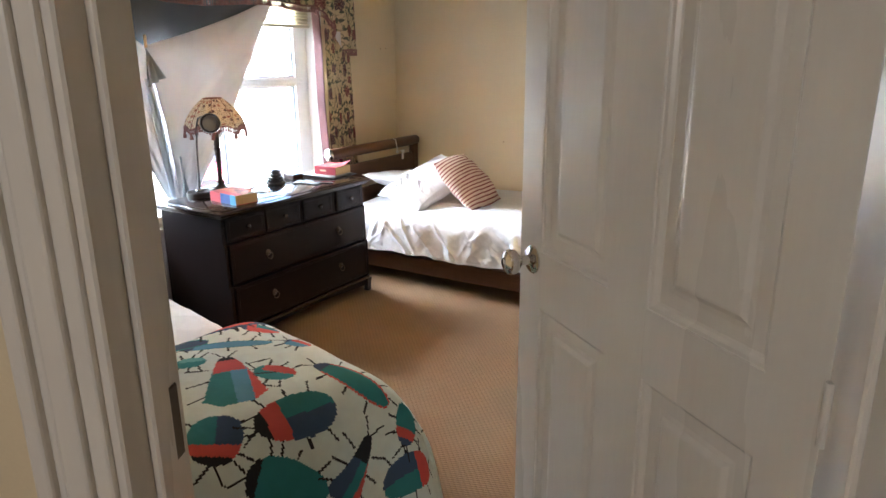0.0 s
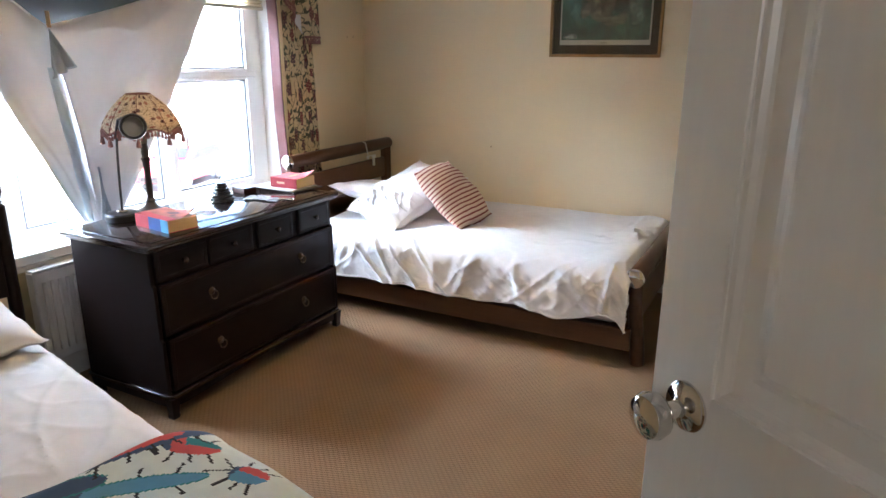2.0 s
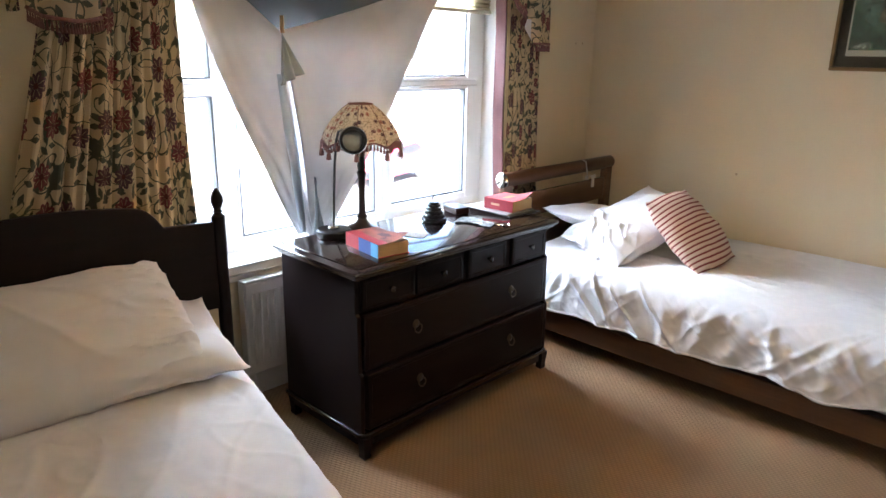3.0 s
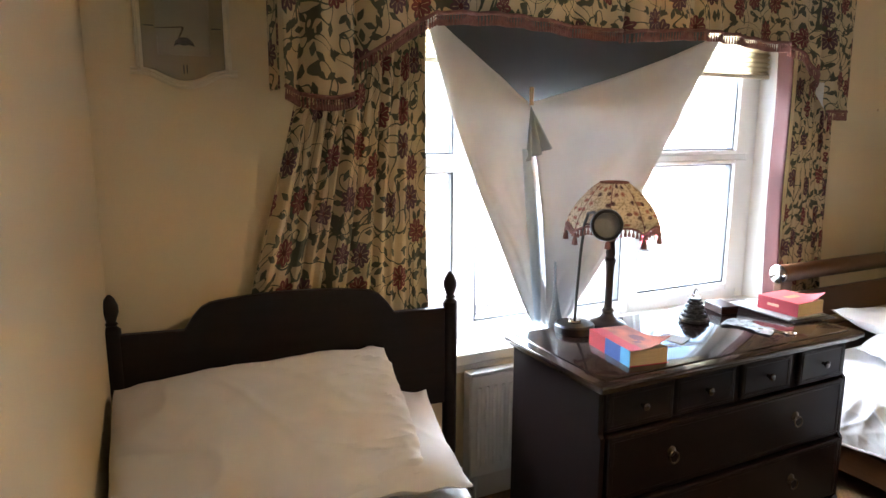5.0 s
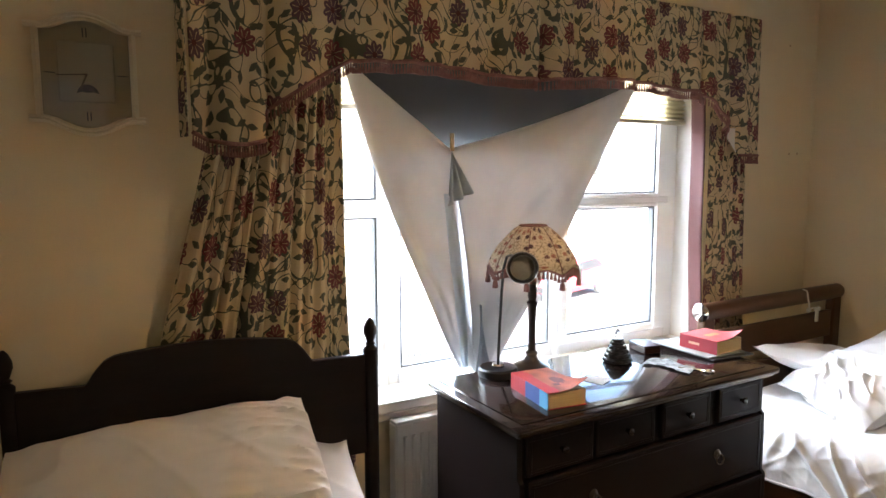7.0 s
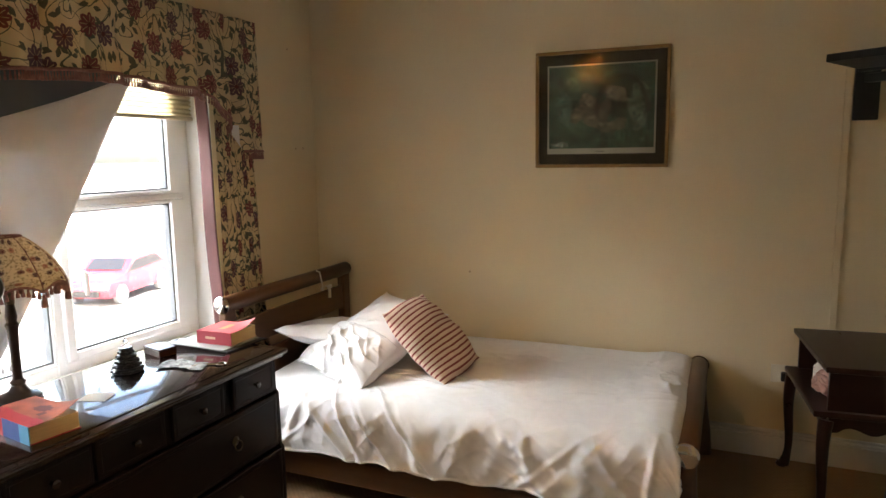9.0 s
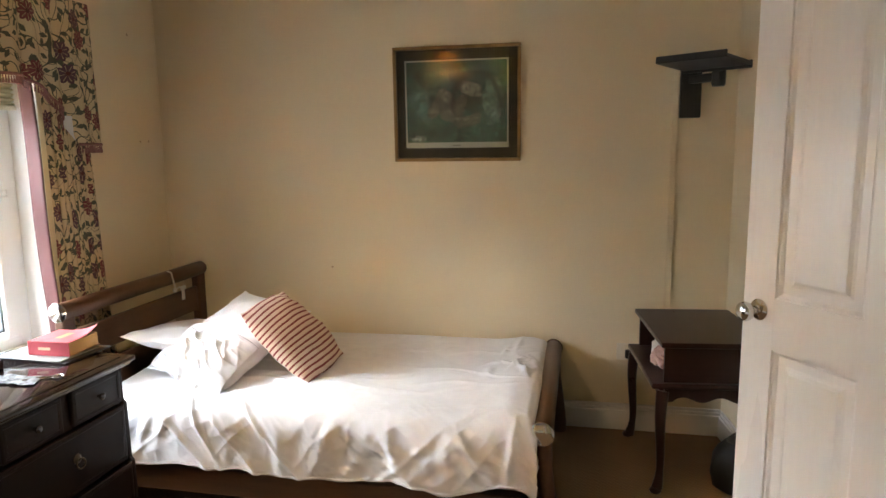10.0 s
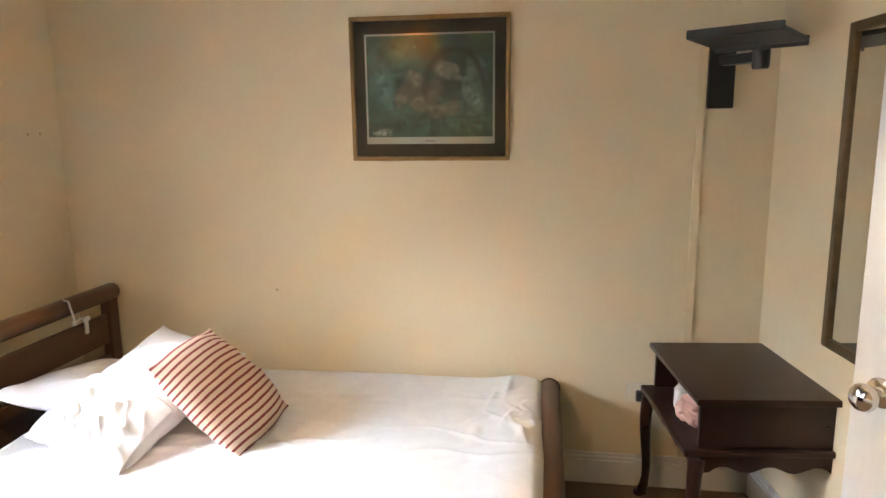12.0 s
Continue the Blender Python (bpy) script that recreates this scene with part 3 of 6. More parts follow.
# concertina blind, let down a little
def pleat(u, v):
    k = int(round(v * 36))
    return (-3.03 + (0.010 if k % 2 else -0.010), WY0 + 0.01 + u * (WY1 - WY0 - 0.02), 1.645 + v * (WZ1 - 1.66))
bl = thing("pleated_blind", pose(0, 0, 0), "cream pleated window blind let down part way", "blind")
part("pleats", sheet(pleat, 2, 36), BLINDCLOTH, bl)
part("bottom_rail", box(bmesh.new(), -3.045, -3.015, WY0 + 0.01, WY1 - 0.01, 1.628, 1.646, 0.003), IVORY, bl)
part("head_rail", box(bmesh.new(), -3.05, -3.01, WY0 + 0.01, WY1 - 0.01, WZ1 - 0.03, WZ1 - 0.006, 0.003), IVORY, bl)

# ---- chest of drawers ----
DT = 0.72
chest = thing("chest_of_drawers", pose(-2.44, 2.325, 0), "dark mahogany chest with four small and two long drawers", "chest of drawers")


def canted(x0, x1, hy, cut):
    return [(x0, -hy), (x1 - cut, -hy), (x1, -hy + cut), (x1, hy - cut), (x1 - cut, hy), (x0, hy)]


bm = prism(bmesh.new(), canted(-0.262, 0.243, 0.578, 0.006), DT - 0.022, DT - 0.004, 0.004)
box(bm, -0.262, 0.208, -0.540, 0.540, DT - 0.006, DT, 0.003, 2)
prism(bm, canted(-0.25, 0.230, 0.566, 0.006), DT - 0.034, DT - 0.022, 0.003)
part("top", bm, MAHOGANY, chest, "polished dark top with moulded edge", True)
part("carcass", box(bmesh.new(), -0.248, 0.196, -0.532, 0.532, 0.092, DT - 0.034, 0.003), MAHOGANY_UP, chest)
# sides whose front edge steps out from tier to tier
tiers = [(-0.248, 0.10), (0.226, 0.10), (0.226, 0.325), (0.214, 0.338), (0.212, 0.545), (0.200, 0.556), (0.198, DT - 0.034), (-0.248, DT - 0.034)]
for y in (-0.548, 0.532):
    part("side_panel", prism(bmesh.new(), tiers, -0.016, 0.0, 0.002, m=pose(0, y, 0, 90, 0, 0)), MAHOGANY_UP, chest)
bm = prism(bmesh.new(), canted(-0.250, 0.246, 0.560, 0.030), 0.086, 0.104, 0.005)
part("plinth_moulding", bm, MAHOGANY, chest, "", True)


def apron(bm, p, q, z0, z1, t, m=None, waves=2, dip=0.03):
    """A board from p to q (along local y at x = 0) with a scalloped lower edge."""
    n = 28
    out = [(p + (q - p) * i / n, z0 + dip * (0.5 - 0.5 * math.cos(2 * math.pi * waves * i / n)) * (1 if 2 < i < n - 2 else 0.3)) for i in range(n + 1)]
    out += [(q, z1), (p, z1)]
    return prism(bm, out, -t / 2, t / 2, 0, m=(m or pose(0, 0, 0)) @ pose(0, 0, 0, 90, 0, 90))


bm = apron(bmesh.new(), -0.50, 0.50, 0.046, 0.086, 0.018, pose(0.224, 0, 0), 1, 0.022)
part("front_apron", bm, MAHOGANY_FRONT, chest)
for y in (-0.542, 0.542):
    part("side_apron", box(bmesh.new(), -0.22, 0.20, y - 0.008, y + 0.008, 0.050, 0.086, 0.002), MAHOGANY_UP, chest)
leg_prof = [(0.0, 0.0), (0.020, 0.0), (0.023, 0.006), (0.021, 0.02), (0.026, 0.06), (0.030, 0.086), (0.0, 0.086)]
for x in (-0.22, 0.222):
    for y in (-0.532, 0.532):
        part("leg", lathe(bmesh.new(), leg_prof, 4, m=pose(x, y, 0, 0, 0, 45)), MAHOGANY_UP, chest)


def ring_pull(parent, x, y, z):
    bm = lathe(bmesh.new(), [(0.0, 0.0), (0.017, 0.0), (0.017, 0.002), (0.010, 0.005), (0.006, 0.010), (0.0, 0.012)], 20, m=pose(x, y, z, 0, 90))
    a = [(x + 0.012 + 0.004 * math.sin(k / 16 * math.pi), y + 0.017 * math.sin(2 * math.pi * k / 20), z - 0.014 + 0.017 * math.cos(2 * math.pi * k / 20)) for k in range(21)]
    tube(bm, a, 0.0026, 8)
    return part("handle", bm, BRASS, parent, "brass drop ring pull", True)


def drawer(name, y0, y1, z0, z1, pulls, proud=0.0):
    x = 0.196
    bm = box(bmesh.new(), x - 0.02, x + 0.012 + proud, y0, y1, z0, z1, 0.005, 2)
    d = part(name, bm, MAHOGANY_FRONT, chest)
    f = bmesh.new()
    w = 0.009
    for q in ((y0 + 0.010, y1 - 0.010, z0 + 0.010, z0 + 0.010 + w), (y0 + 0.010, y1 - 0.010, z1 - 0.010 - w, z1 - 0.010), (y0 + 0.010, y0 + 0.010 + w, z0 + 0.01 + w, z1 - 0.01 - w), (y1 - 0.010 - w, y1 - 0.010, z0 + 0.01 + w, z1 - 0.01 - w)):
        box(f, x + 0.011 + proud, x + 0.0135 + proud, q[0], q[1], q[2], q[3], 0.0015)
    part("bead", f, MAHOGANY_FRONT, d)
    for y, z, ring in pulls:
        if ring:
            ring_pull(d, x + 0.012 + proud, y, z + 0.012)
        else:
            part("knob", lathe(bmesh.new(), [(0.0, 0.0), (0.006, 0.0), (0.005, 0.008), (0.011, 0.014), (0.012, 0.020), (0.0, 0.024)], 16, m=pose(x + 0.012 + proud, y, z, 0, 90)), MAHOGANY, d, "small turned dark wooden knob", True)
    return d


for y0, y1, pr in ((-0.522, -0.272, 0.0), (-0.262, -0.012, 0.0), (0.018, 0.250, 0.002), (0.292, 0.522, 0.004)):
    drawer("small_drawer", y0, y1, 0.556, 0.680, [((y0 + y1) / 2, 0.62, False)], pr)
drawer("long_drawer", -0.522, 0.522, 0.338, 0.548, [(-0.28, 0.442, True), (0.28, 0.442, True)], 0.012)
drawer("long_drawer", -0.522, 0.522, 0.110, 0.330, [(-0.27, 0.224, True), (0.27, 0.224, True)], 0.026)

# ---- radiator ----
rad = thing("radiator", pose(0, 0, 0), "white panel radiator with vertical ribs under the window", "radiator")
RY0, RY1, RZ0, RZ1 = 1.70, 2.90, 0.13, 0.525
part("back_panel", box(bmesh.new(), WX + 0.02, WX + 0.035, RY0, RY1, RZ0, RZ1, 0.004), RADIATOR, rad)
part("front_panel", box(bmesh.new(), WX + 0.066, WX + 0.078, RY0, RY1, RZ0, RZ1, 0.005, 2), RADIATOR, rad)
bm = bmesh.new()
y = RY0 + 0.035
while y < RY1 - 0.03:
    box(bm, WX + 0.074, WX + 0.086, y - 0.008, y + 0.008, RZ0 + 0.04, RZ1 - 0.045, 0.005, 2)
    y += 0.0333
part("ribs", bm, RADIATOR, rad, "", True)
part("top_grille", box(bmesh.new(), WX + 0.03, WX + 0.08, RY0 - 0.004, RY1 + 0.004, RZ1, RZ1 + 0.012, 0.004, 2), RADIATOR, rad)
part("end_cap", box(bmesh.new(), WX + 0.03, WX + 0.078, RY0 - 0.006, RY0, RZ0, RZ1, 0.003), RADIATOR, rad)
part("pipe", tube(bmesh.new(), [(WX + 0.05, RY0 + 0.04, 0.0), (WX + 0.05, RY0 + 0.04, RZ0 + 0.01)], 0.008), RADIATOR, rad)
bm = box(bmesh.new(), WX + 0.0, WX + 0.03, RY0 + 0.2, RY0 + 0.24, RZ0 + 0.05, RZ1 - 0.05, 0.002)
part("bracket", bm, RADIATOR, rad)

# ---- dark bed by the clock ----
BED = pose(-2.815, 1.066, 0, 0, 0, -7.5)
bed = thing("single_bed", BED, "single bed with dark turned-post headboard and white bedding", "bed")
half = 0.502
out = []
for i in range(41):
    u = i / 40
    k = abs(u - 0.5) * 2
    if k < 0.44:
        z = 0.922 - 0.014 * (k / 0.44) ** 2
    elif k < 0.62:
        s = (k - 0.44) / 0.18
        z = 0.908 - 0.080 * (1 - math.sqrt(max(0, 1 - s * s)))
    else:
        z = 0.828 + 0.004 * (k - 0.62)
    out.append((-half + 0.02 + u * (2 * half - 0.04), z))
out += [(half - 0.02, 0.50), (-half + 0.02, 0.50)]
bm = prism(bmesh.new(), out, -0.013, 0.013, 0.004, m=pose(0, 0, 0, 90, 0, 90))
part("headboard", bm, BEDWOOD, bed, "near-black shaped wooden headboard")
post_prof = [(0.0, 0.0), (0.018, 0.0), (0.022, 0.30), (0.024, 0.33), (0.024, 0.845), (0.019, 0.850), (0.013, 0.856), (0.018, 0.862), (0.012, 0.868), (0.016, 0.880), (0.022, 0.898), (0.021, 0.915), (0.013, 0.935), (0.004, 0.946), (0.0, 0.947)]
for y in (-half, half):
    part("bed_post", lathe(bmesh.new(), post_prof, 20, m=pose(0, y, 0)), BEDWOOD, bed, "turned post with acorn finial", True)
turn = pose(0.03, -0.005, 0, 0, 0, -5.0)
bm = box(bmesh.new(), 0.0, 2.02, -0.43, 0.43, 0.10, 0.27, 0.02, 2, m=turn)
part("divan_base", bm, GREYCLOTH, bed, "grey fabric base")
for x in (0.12, 1.9):
    for y in (-0.36, 0.36):
        part("foot", lathe(bmesh.new(), [(0.0, 0.0), (0.025, 0.0), (0.03, 0.1), (0.0, 0.1)], 12, m=turn @ pose(x, y, 0)), BLACK, bed)


def ridge(x, y, seed, sharp=6):
    """Narrow crests, as of creased cotton: 0 to 1."""
    return max(0.0, 1 - 1.6 * abs(nz(x, y, seed))) ** sharp


def drape(x0, x1, y0, y1, z, fall0, fall1, rnd, seed, fold, front=0.0):
    """Bedding over a mattress: flat on top, hanging over the long sides. u runs along x, v across y."""
    w = y1 - y0
    total = fall0 + w + fall1

    def fn(u, v):
        x = x0 + (x1 - x0) * u
        s = v * total - fall0
        y, zz, hang = y0 + s, z, 0.0
        for e, sign in ((-s, -1), (s - w, 1)):
            q = e + rnd
            if q > 0:
                a = min(q / rnd, math.pi / 2)
                edge = (y0 + rnd) if sign < 0 else (y1 - rnd)
                y = edge + sign * rnd * math.sin(a)
                zz = z - rnd + rnd * math.cos(a)
                rest = q - rnd * math.pi / 2
                if rest > 0:
                    hang = rest
                    zz -= rest
                    y += sign * (0.02 * rest / 0.1 + fold * min(1, rest / 0.12) * (0.6 * nz(x * 7, seed, rest * 2.5) + 0.5 * nz(x * 17, seed + 3, rest * 4)))
        if hang == 0:
            zz += 0.010 * nz(x * 2.2, y * 2.6, seed) + 0.006 * nz(x * 6, y * 5, seed + 1) + 0.004 * abs(nz(x * 9 + y * 4, y * 3, seed + 2)) + 0.006 * ridge(x * 3 + y * 5, y * 2.2 - x * 1.5, seed + 5, 8) + 0.004 * ridge(x * 6 - y * 7, y * 5 + x * 2, seed + 6, 6)
        else:
            zz += 0.018 * nz(x * 5, seed + 8, 0) * min(1, hang / 0.1)
        return (x, y, zz)

    return fn


bm = sheet(drape(0.02, 2.03, -0.45, 0.45, 0.455, 0.16, 0.20, 0.06, 11, 0.018), 240, 150)
bm.transform(turn)
part("fitted_sheet", bm, SHEETWHITE, bed, "white cotton sheet over the mattress", True)
bm = box(bmesh.new(), 0.03, 2.015, -0.435, 0.435, 0.27, 0.435, 0.04, 3, m=turn)
part("mattress", bm, SHEETWHITE, bed)


def pillow(length, width, thick, seed, nu=80, nv=56, crease=0.012, waist=0.045, ears=0.0, end=0.0):
    """A stuffed case. waist draws the sides in (or out), ears the corners; end adds creases that fan from its +x end."""
    def side(sign):
        def fn(u, v):
            a, b = 2 * u - 1, 2 * v - 1
            body = max(0.0, (1 - abs(a) ** 2.6)) ** 0.55 * max(0.0, (1 - abs(b) ** 2.6)) ** 0.55
            x, y = a * length / 2 * (1 - waist * (1 - b * b)), b * width / 2 * (1 - waist * 1.3 * (1 - a * a))
            pull = ears * (abs(a) * abs(b)) ** 6
            x, y = x * (1 + pull), y * (1 + pull)
            z = sign * body * thick / 2
            z += crease * body * (0.7 * nz(x * 6, y * 6, seed) + 0.5 * ridge(x * 4 + y * 5, y * 3 - x * 2, seed + 4))
            if end:
                k = max(0.0, a) ** 1.5
                z += sign * end * k * body ** 0.5 * (ridge(y * 13 + 3 * x, x * 3, seed + 6, 4) + 0.5 * ridge(y * 26, x * 6, seed + 7, 3) - 0.3)
            z += 0.014 * (abs(a) ** 6 + abs(b) ** 6) * nz(x * 12, y * 12, seed + 9)
            return (x, y, z)
        return fn
    bm = sheet(side(1), nu, nv, lambda u, v: (u * length, v * width))
    merge(bm, sheet(side(-1), nu, nv, lambda u, v: (u * length, v * width)))
    bmesh.ops.remove_doubles(bm, verts=bm.verts, dist=1e-4)
    return bm


def frame_of(c, e1, e2):
    """The pose at c whose x runs along e1 and y as near e2 as can be."""
    ex = Vector(e1).normalized()
    ey = Vector(e2)
    ey = (ey - ex * ey.dot(ex)).normalized()
    ez = ex.cross(ey)
    return Matrix(((ex[0], ey[0], ez[0], c[0]), (ex[1], ey[1], ez[1], c[1]), (ex[2], ey[2], ez[2], c[2]), (0, 0, 0, 1)))


single("pillow", pillow(0.74, 0.47, 0.15, 3), PILLOWWHITE, frame_of((-2.545, 1.06, 0.530), (0.16, 0.99, 0.0), (-0.95, 0.15, 0.16)), "plump white cotton pillow lying flat on dark bed", "pillow", "pillows on the dark bed", True)
single("pillow", pillow(0.77, 0.49, 0.20, 8, 120, 84, crease=0.020, waist=-0.01, end=0.034), PILLOWWHITE, frame_of((-2.565, 0.926, 0.593), (0.11, 0.99, 0.050), (-0.85, 0.12, 0.46)), "white cotton pillow on another against the headboard", "pillow", "pillows on the dark bed", True)

# ---- blanket printed with insects, over the foot of the bed ----
BLK = BED @ turn


def soft(x, k=0.05):
    return x if x > k * 12 else k * math.log1p(math.exp(x / k))


def blanket_at(a, b):
    """Where the blanket's cloth point (a along the bed from its folded edge, b across) lies, in the bed's frame."""
    ea, eb, ec = soft(a - 0.58), soft(b - 0.41), soft(-b - 0.36)
    x = 1.43 + a - ea + 0.10 * (1 - math.exp(-ea / 0.12)) + 0.10 * ea
    y = b - eb + ec + 0.085 * (1 - math.exp(-eb / 0.12)) + 0.14 * eb - 0.03 * (1 - math.exp(-ec / 0.1))
    drop = math.hypot(ea * 0.97, eb * 0.97) + 0.8 * ec
    z = 0.605 - drop + 0.012 * nz(a * 5, b * 5, 2)
    f = min(1.0, max(ea, eb) / 0.15)
    x += 0.020 * f * nz(b * 7, 4, a) * (ea > eb)
    y += 0.020 * f * nz(a * 7, 9, b) * (eb >= ea)
    if a < 0.03:
        k = (0.03 - a) / 0.13
        z -= 0.115 * k * k + 0.02 * k * math.sin(b * 9)
        x += 0.03 * k
    z -= 0.05 * max(0.0, -b - 0.05)
    return (x, y, max(z, 0.03))


TEAL, NAVY, CORAL, INK, SKY, AQUA = (0.028, 0.22, 0.24), (0.045, 0.085, 0.17), (0.62, 0.085, 0.075), (0.012, 0.014, 0.02), (0.10, 0.30, 0.50), (0.14, 0.40, 0.40)
PALE = (0.71, 0.79, 0.75)
# insects: place on the cloth, heading in degrees, length, width, colours of head, first and second half, and of the edge
BUGS = [
    ((0.005, 0.20), (0.025, 0.36), 0.045, "rim", CORAL, CORAL, CORAL),
    ((-0.06, 0.10), (-0.01, 0.46), 0.17, "split", NAVY, TEAL, NAVY),
    ((-0.06, -0.12), (0.08, 0.17), 0.085, "rim", NAVY, NAVY, TEAL),
    ((-0.06, -0.44), (-0.02, -0.16), 0.12, "band", NAVY, TEAL, NAVY),
    ((0.24, 0.14), (0.48, 0.04), 0.17, "moth", CORAL, SKY, TEAL),
    ((0.36, 0.16), (0.46, 0.22), 0.085, "split", TEAL, CORAL, TEAL),
    ((0.22, 0.355), (0.30, 0.38), 0.075, "split", NAVY, CORAL, SKY),
    ((0.44, 0.30), (0.67, 0.40), 0.085, "rim", NAVY, TEAL, CORAL),
    ((0.585, 0.03), (0.60, 0.25), 0.125, "band", INK, TEAL, NAVY),
    ((0.62, -0.10), (0.49, -0.02), 0.13, "band", INK, TEAL, NAVY),
    ((0.79, 0.42), (0.67, 0.485), 0.085, "band", NAVY, TEAL, TEAL),
    ((0.72, 0.31), (0.84, 0.17), 0.115, "moth", INK, TEAL, NAVY),
    ((0.86, 0.54), (0.89, 0.32), 0.12, "band", CORAL, TEAL, NAVY),
    ((0.68, -0.04), (0.82, 0.14), 0.13, "rim", INK, TEAL, TEAL),
    ((0.08, 0.08), (0.21, 0.31), 0.055, "rim", NAVY, SKY, TEAL),
    ((0.05, 0.30), (0.13, 0.39), 0.07, "band", NAVY, TEAL, CORAL),
    ((0.17, 0.02), (0.22, 0.09), 0.06, "split", TEAL, AQUA, TEAL),
    ((0.72, 0.62), (0.62, 0.56), 0.07, "split", TEAL, NAVY, TEAL),
    ((0.40, 0.56), (0.52, 0.64), 0.08, "band", INK, CORAL, NAVY),
    ((0.30, -0.20), (0.46, -0.22), 0.11, "rim", INK, TEAL, CORAL),
    ((0.10, -0.10), (0.16, -0.24), 0.09, "band", INK, TEAL, NAVY),
    ((0.95, 0.10), (1.04, 0.20), 0.09, "split", NAVY, CORAL, TEAL),
    ((0.93, -0.20), (0.99, -0.04), 0.10, "moth", INK, SKY, TEAL),
    ((0.22, 0.66), (0.34, 0.74), 0.10, "moth", CORAL, SKY, TEAL),
]


def insect(p, q, width, kind, c1, c2, c3, a, b):
    """The print's colour at (a, b) from one insect, or None."""
    dx, dy = q[0] - p[0], q[1] - p[1]
    n = math.hypot(dx, dy)
    s = ((a - p[0]) * dx + (b - p[1]) * dy) / n
    w = ((b - p[1]) * dx - (a - p[0]) * dy) / n
    if s < -0.10 or s > n + 0.06 or abs(w) > width * 0.5 + 0.07:
        return None
    u = s / n
    if 0 <= u <= 1:
        if kind == "moth":
            h = 0.20 + 0.80 * u ** 0.8 if u < 0.86 else 1.0 - 0.5 * (u - 0.86) / 0.14
        else:
            h = math.sqrt(max(0.0, 1 - (2 * u - 1) ** 2)) ** 0.8
        k = abs(w) / (width * 0.5)
        if k <= h:
            if u < 0.14:
                return INK if kind == "moth" and u < 0.08 else c1
            if kind == "moth":
                return c1 if u < 0.36 and k < 0.5 else (CORAL if w > width * 0.26 else (c2 if w > 0 else c3))
            if kind == "split":
                return c2 if w > 0.004 else c3
            if kind == "rim":
                return c3 if k > h - 0.16 else c2
            return CORAL if u < 0.36 else (c2 if w > 0 else c3)
    side = abs(w) - width * 0.30
    if 0 < side < 0.030 + width * 0.2:
        for f, lean in ((0.25, -0.35), (0.5, 0.1), (0.75, 0.45)):
            if abs(s - f * n - lean * side) < 0.0034:
                return INK
    if -0.045 < s < 0:
        if abs(abs(w) + 0.62 * s - 0.004) < 0.0032:
            return INK
    return None


def blanket_print(a, b):
    for bug in BUGS:
        c = insect(*bug, a, b)
        if c:
            return c
    return PALE


A0, A1, B0, B1 = -0.09, 1.08, -0.48, 0.86
bm = sheet(lambda u, v: blanket_at(A0 + u * (A1 - A0), B0 + v * (B1 - B0)), 230, 264, lambda u, v: (A0 + u * (A1 - A0), B0 + v * (B1 - B0)))
blanket = single("blanket", bm, PRINT, BLK, "pale fleece blanket printed with teal and coral beetles", "blanket", "", True)
paint_faces(blanket, blanket_print)
thicken(blanket, 0.008)

# ---- pine bed under the picture ----
pine = thing("pine_bed", pose(0, 0, 0), "brown stained pine single bed with round head and foot rails", "bed")
PY0, PY1 = 3.10, 4.19


def log(name, x, z, r, y0, y1, cap):
    prof = [(0.0, y0), (r * 0.9, y0), (r, y0 + 0.008), (r, y1 - 0.008), (r * 0.9, y1), (0.0, y1)]
    p = part(name, lathe(bmesh.new(), prof, 24, m=pose(x, 0, z, -90)), PINE, pine, "", True)
    for y in cap:
        s = -1 if y < 3.5 else 1
        c = lathe(bmesh.new(), [(0.0, 0.0), (r * 1.08, 0.0), (r * 1.08, 0.006), (r * 0.9, 0.012), (r * 0.45, 0.017), (0.0, 0.019)], 28, m=pose(x, y, z, 90 if s < 0 else -90))
        part("end_cap", c, CHROME, p, "bright metal cap on the rail's end", True)
    return p


log("head_rail", -2.715, 0.795, 0.038, 3.125, 4.185, (3.125,))
log("foot_rail", -0.742, 0.425, 0.042, 3.125, 4.185, (3.125, 4.185))
bm = bmesh.new()
for y in (3.155, 4.145):
    part("head_post", box(bmesh.new(), -2.735, -2.690, y - 0.035, y + 0.035, 0.0, 0.775, 0.008, 2), PINE, pine)
    foot = bmesh.new()
    tube(foot, [(-0.742, y, 0.40), (-0.735, y, 0.28), (-0.712, y, 0.12), (-0.702, y, 0.0)], [0.036, 0.034, 0.033, 0.034], 14)
    part("foot_post", foot, PINE, pine, "", True)
part("head_board", box(bmesh.new(), -2.722, -2.700, 3.19, 4.11, 0.57, 0.705, 0.006, 2), PINE, pine)
part("head_board", box(bmesh.new(), -2.722, -2.700, 3.19, 4.11, 0.32, 0.52, 0.006, 2), PINE, pine)
part("foot_board", box(bmesh.new(), -0.748, -0.722, 3.185, 4.115, 0.18, 0.36, 0.006, 2), PINE, pine)
part("side_rail", box(bmesh.new(), -2.69, -0.735, 3.098, 3.126, 0.075, 0.185, 0.008, 2), PINE_X, pine)
part("side_rail", box(bmesh.new(), -2.69, -0.745, 4.155, 4.183, 0.075, 0.185, 0.008, 2), PINE_X, pine)
part("slat_base", box(bmesh.new(), -2.68, -0.76, 3.127, 4.154, 0.15, 0.18, 0.004), PINE_X, pine)
part("mattress", box(bmesh.new(), -2.66, -0.80, 3.13, 4.16, 0.18, 0.405, 0.04, 3), SHEETWHITE, pine)
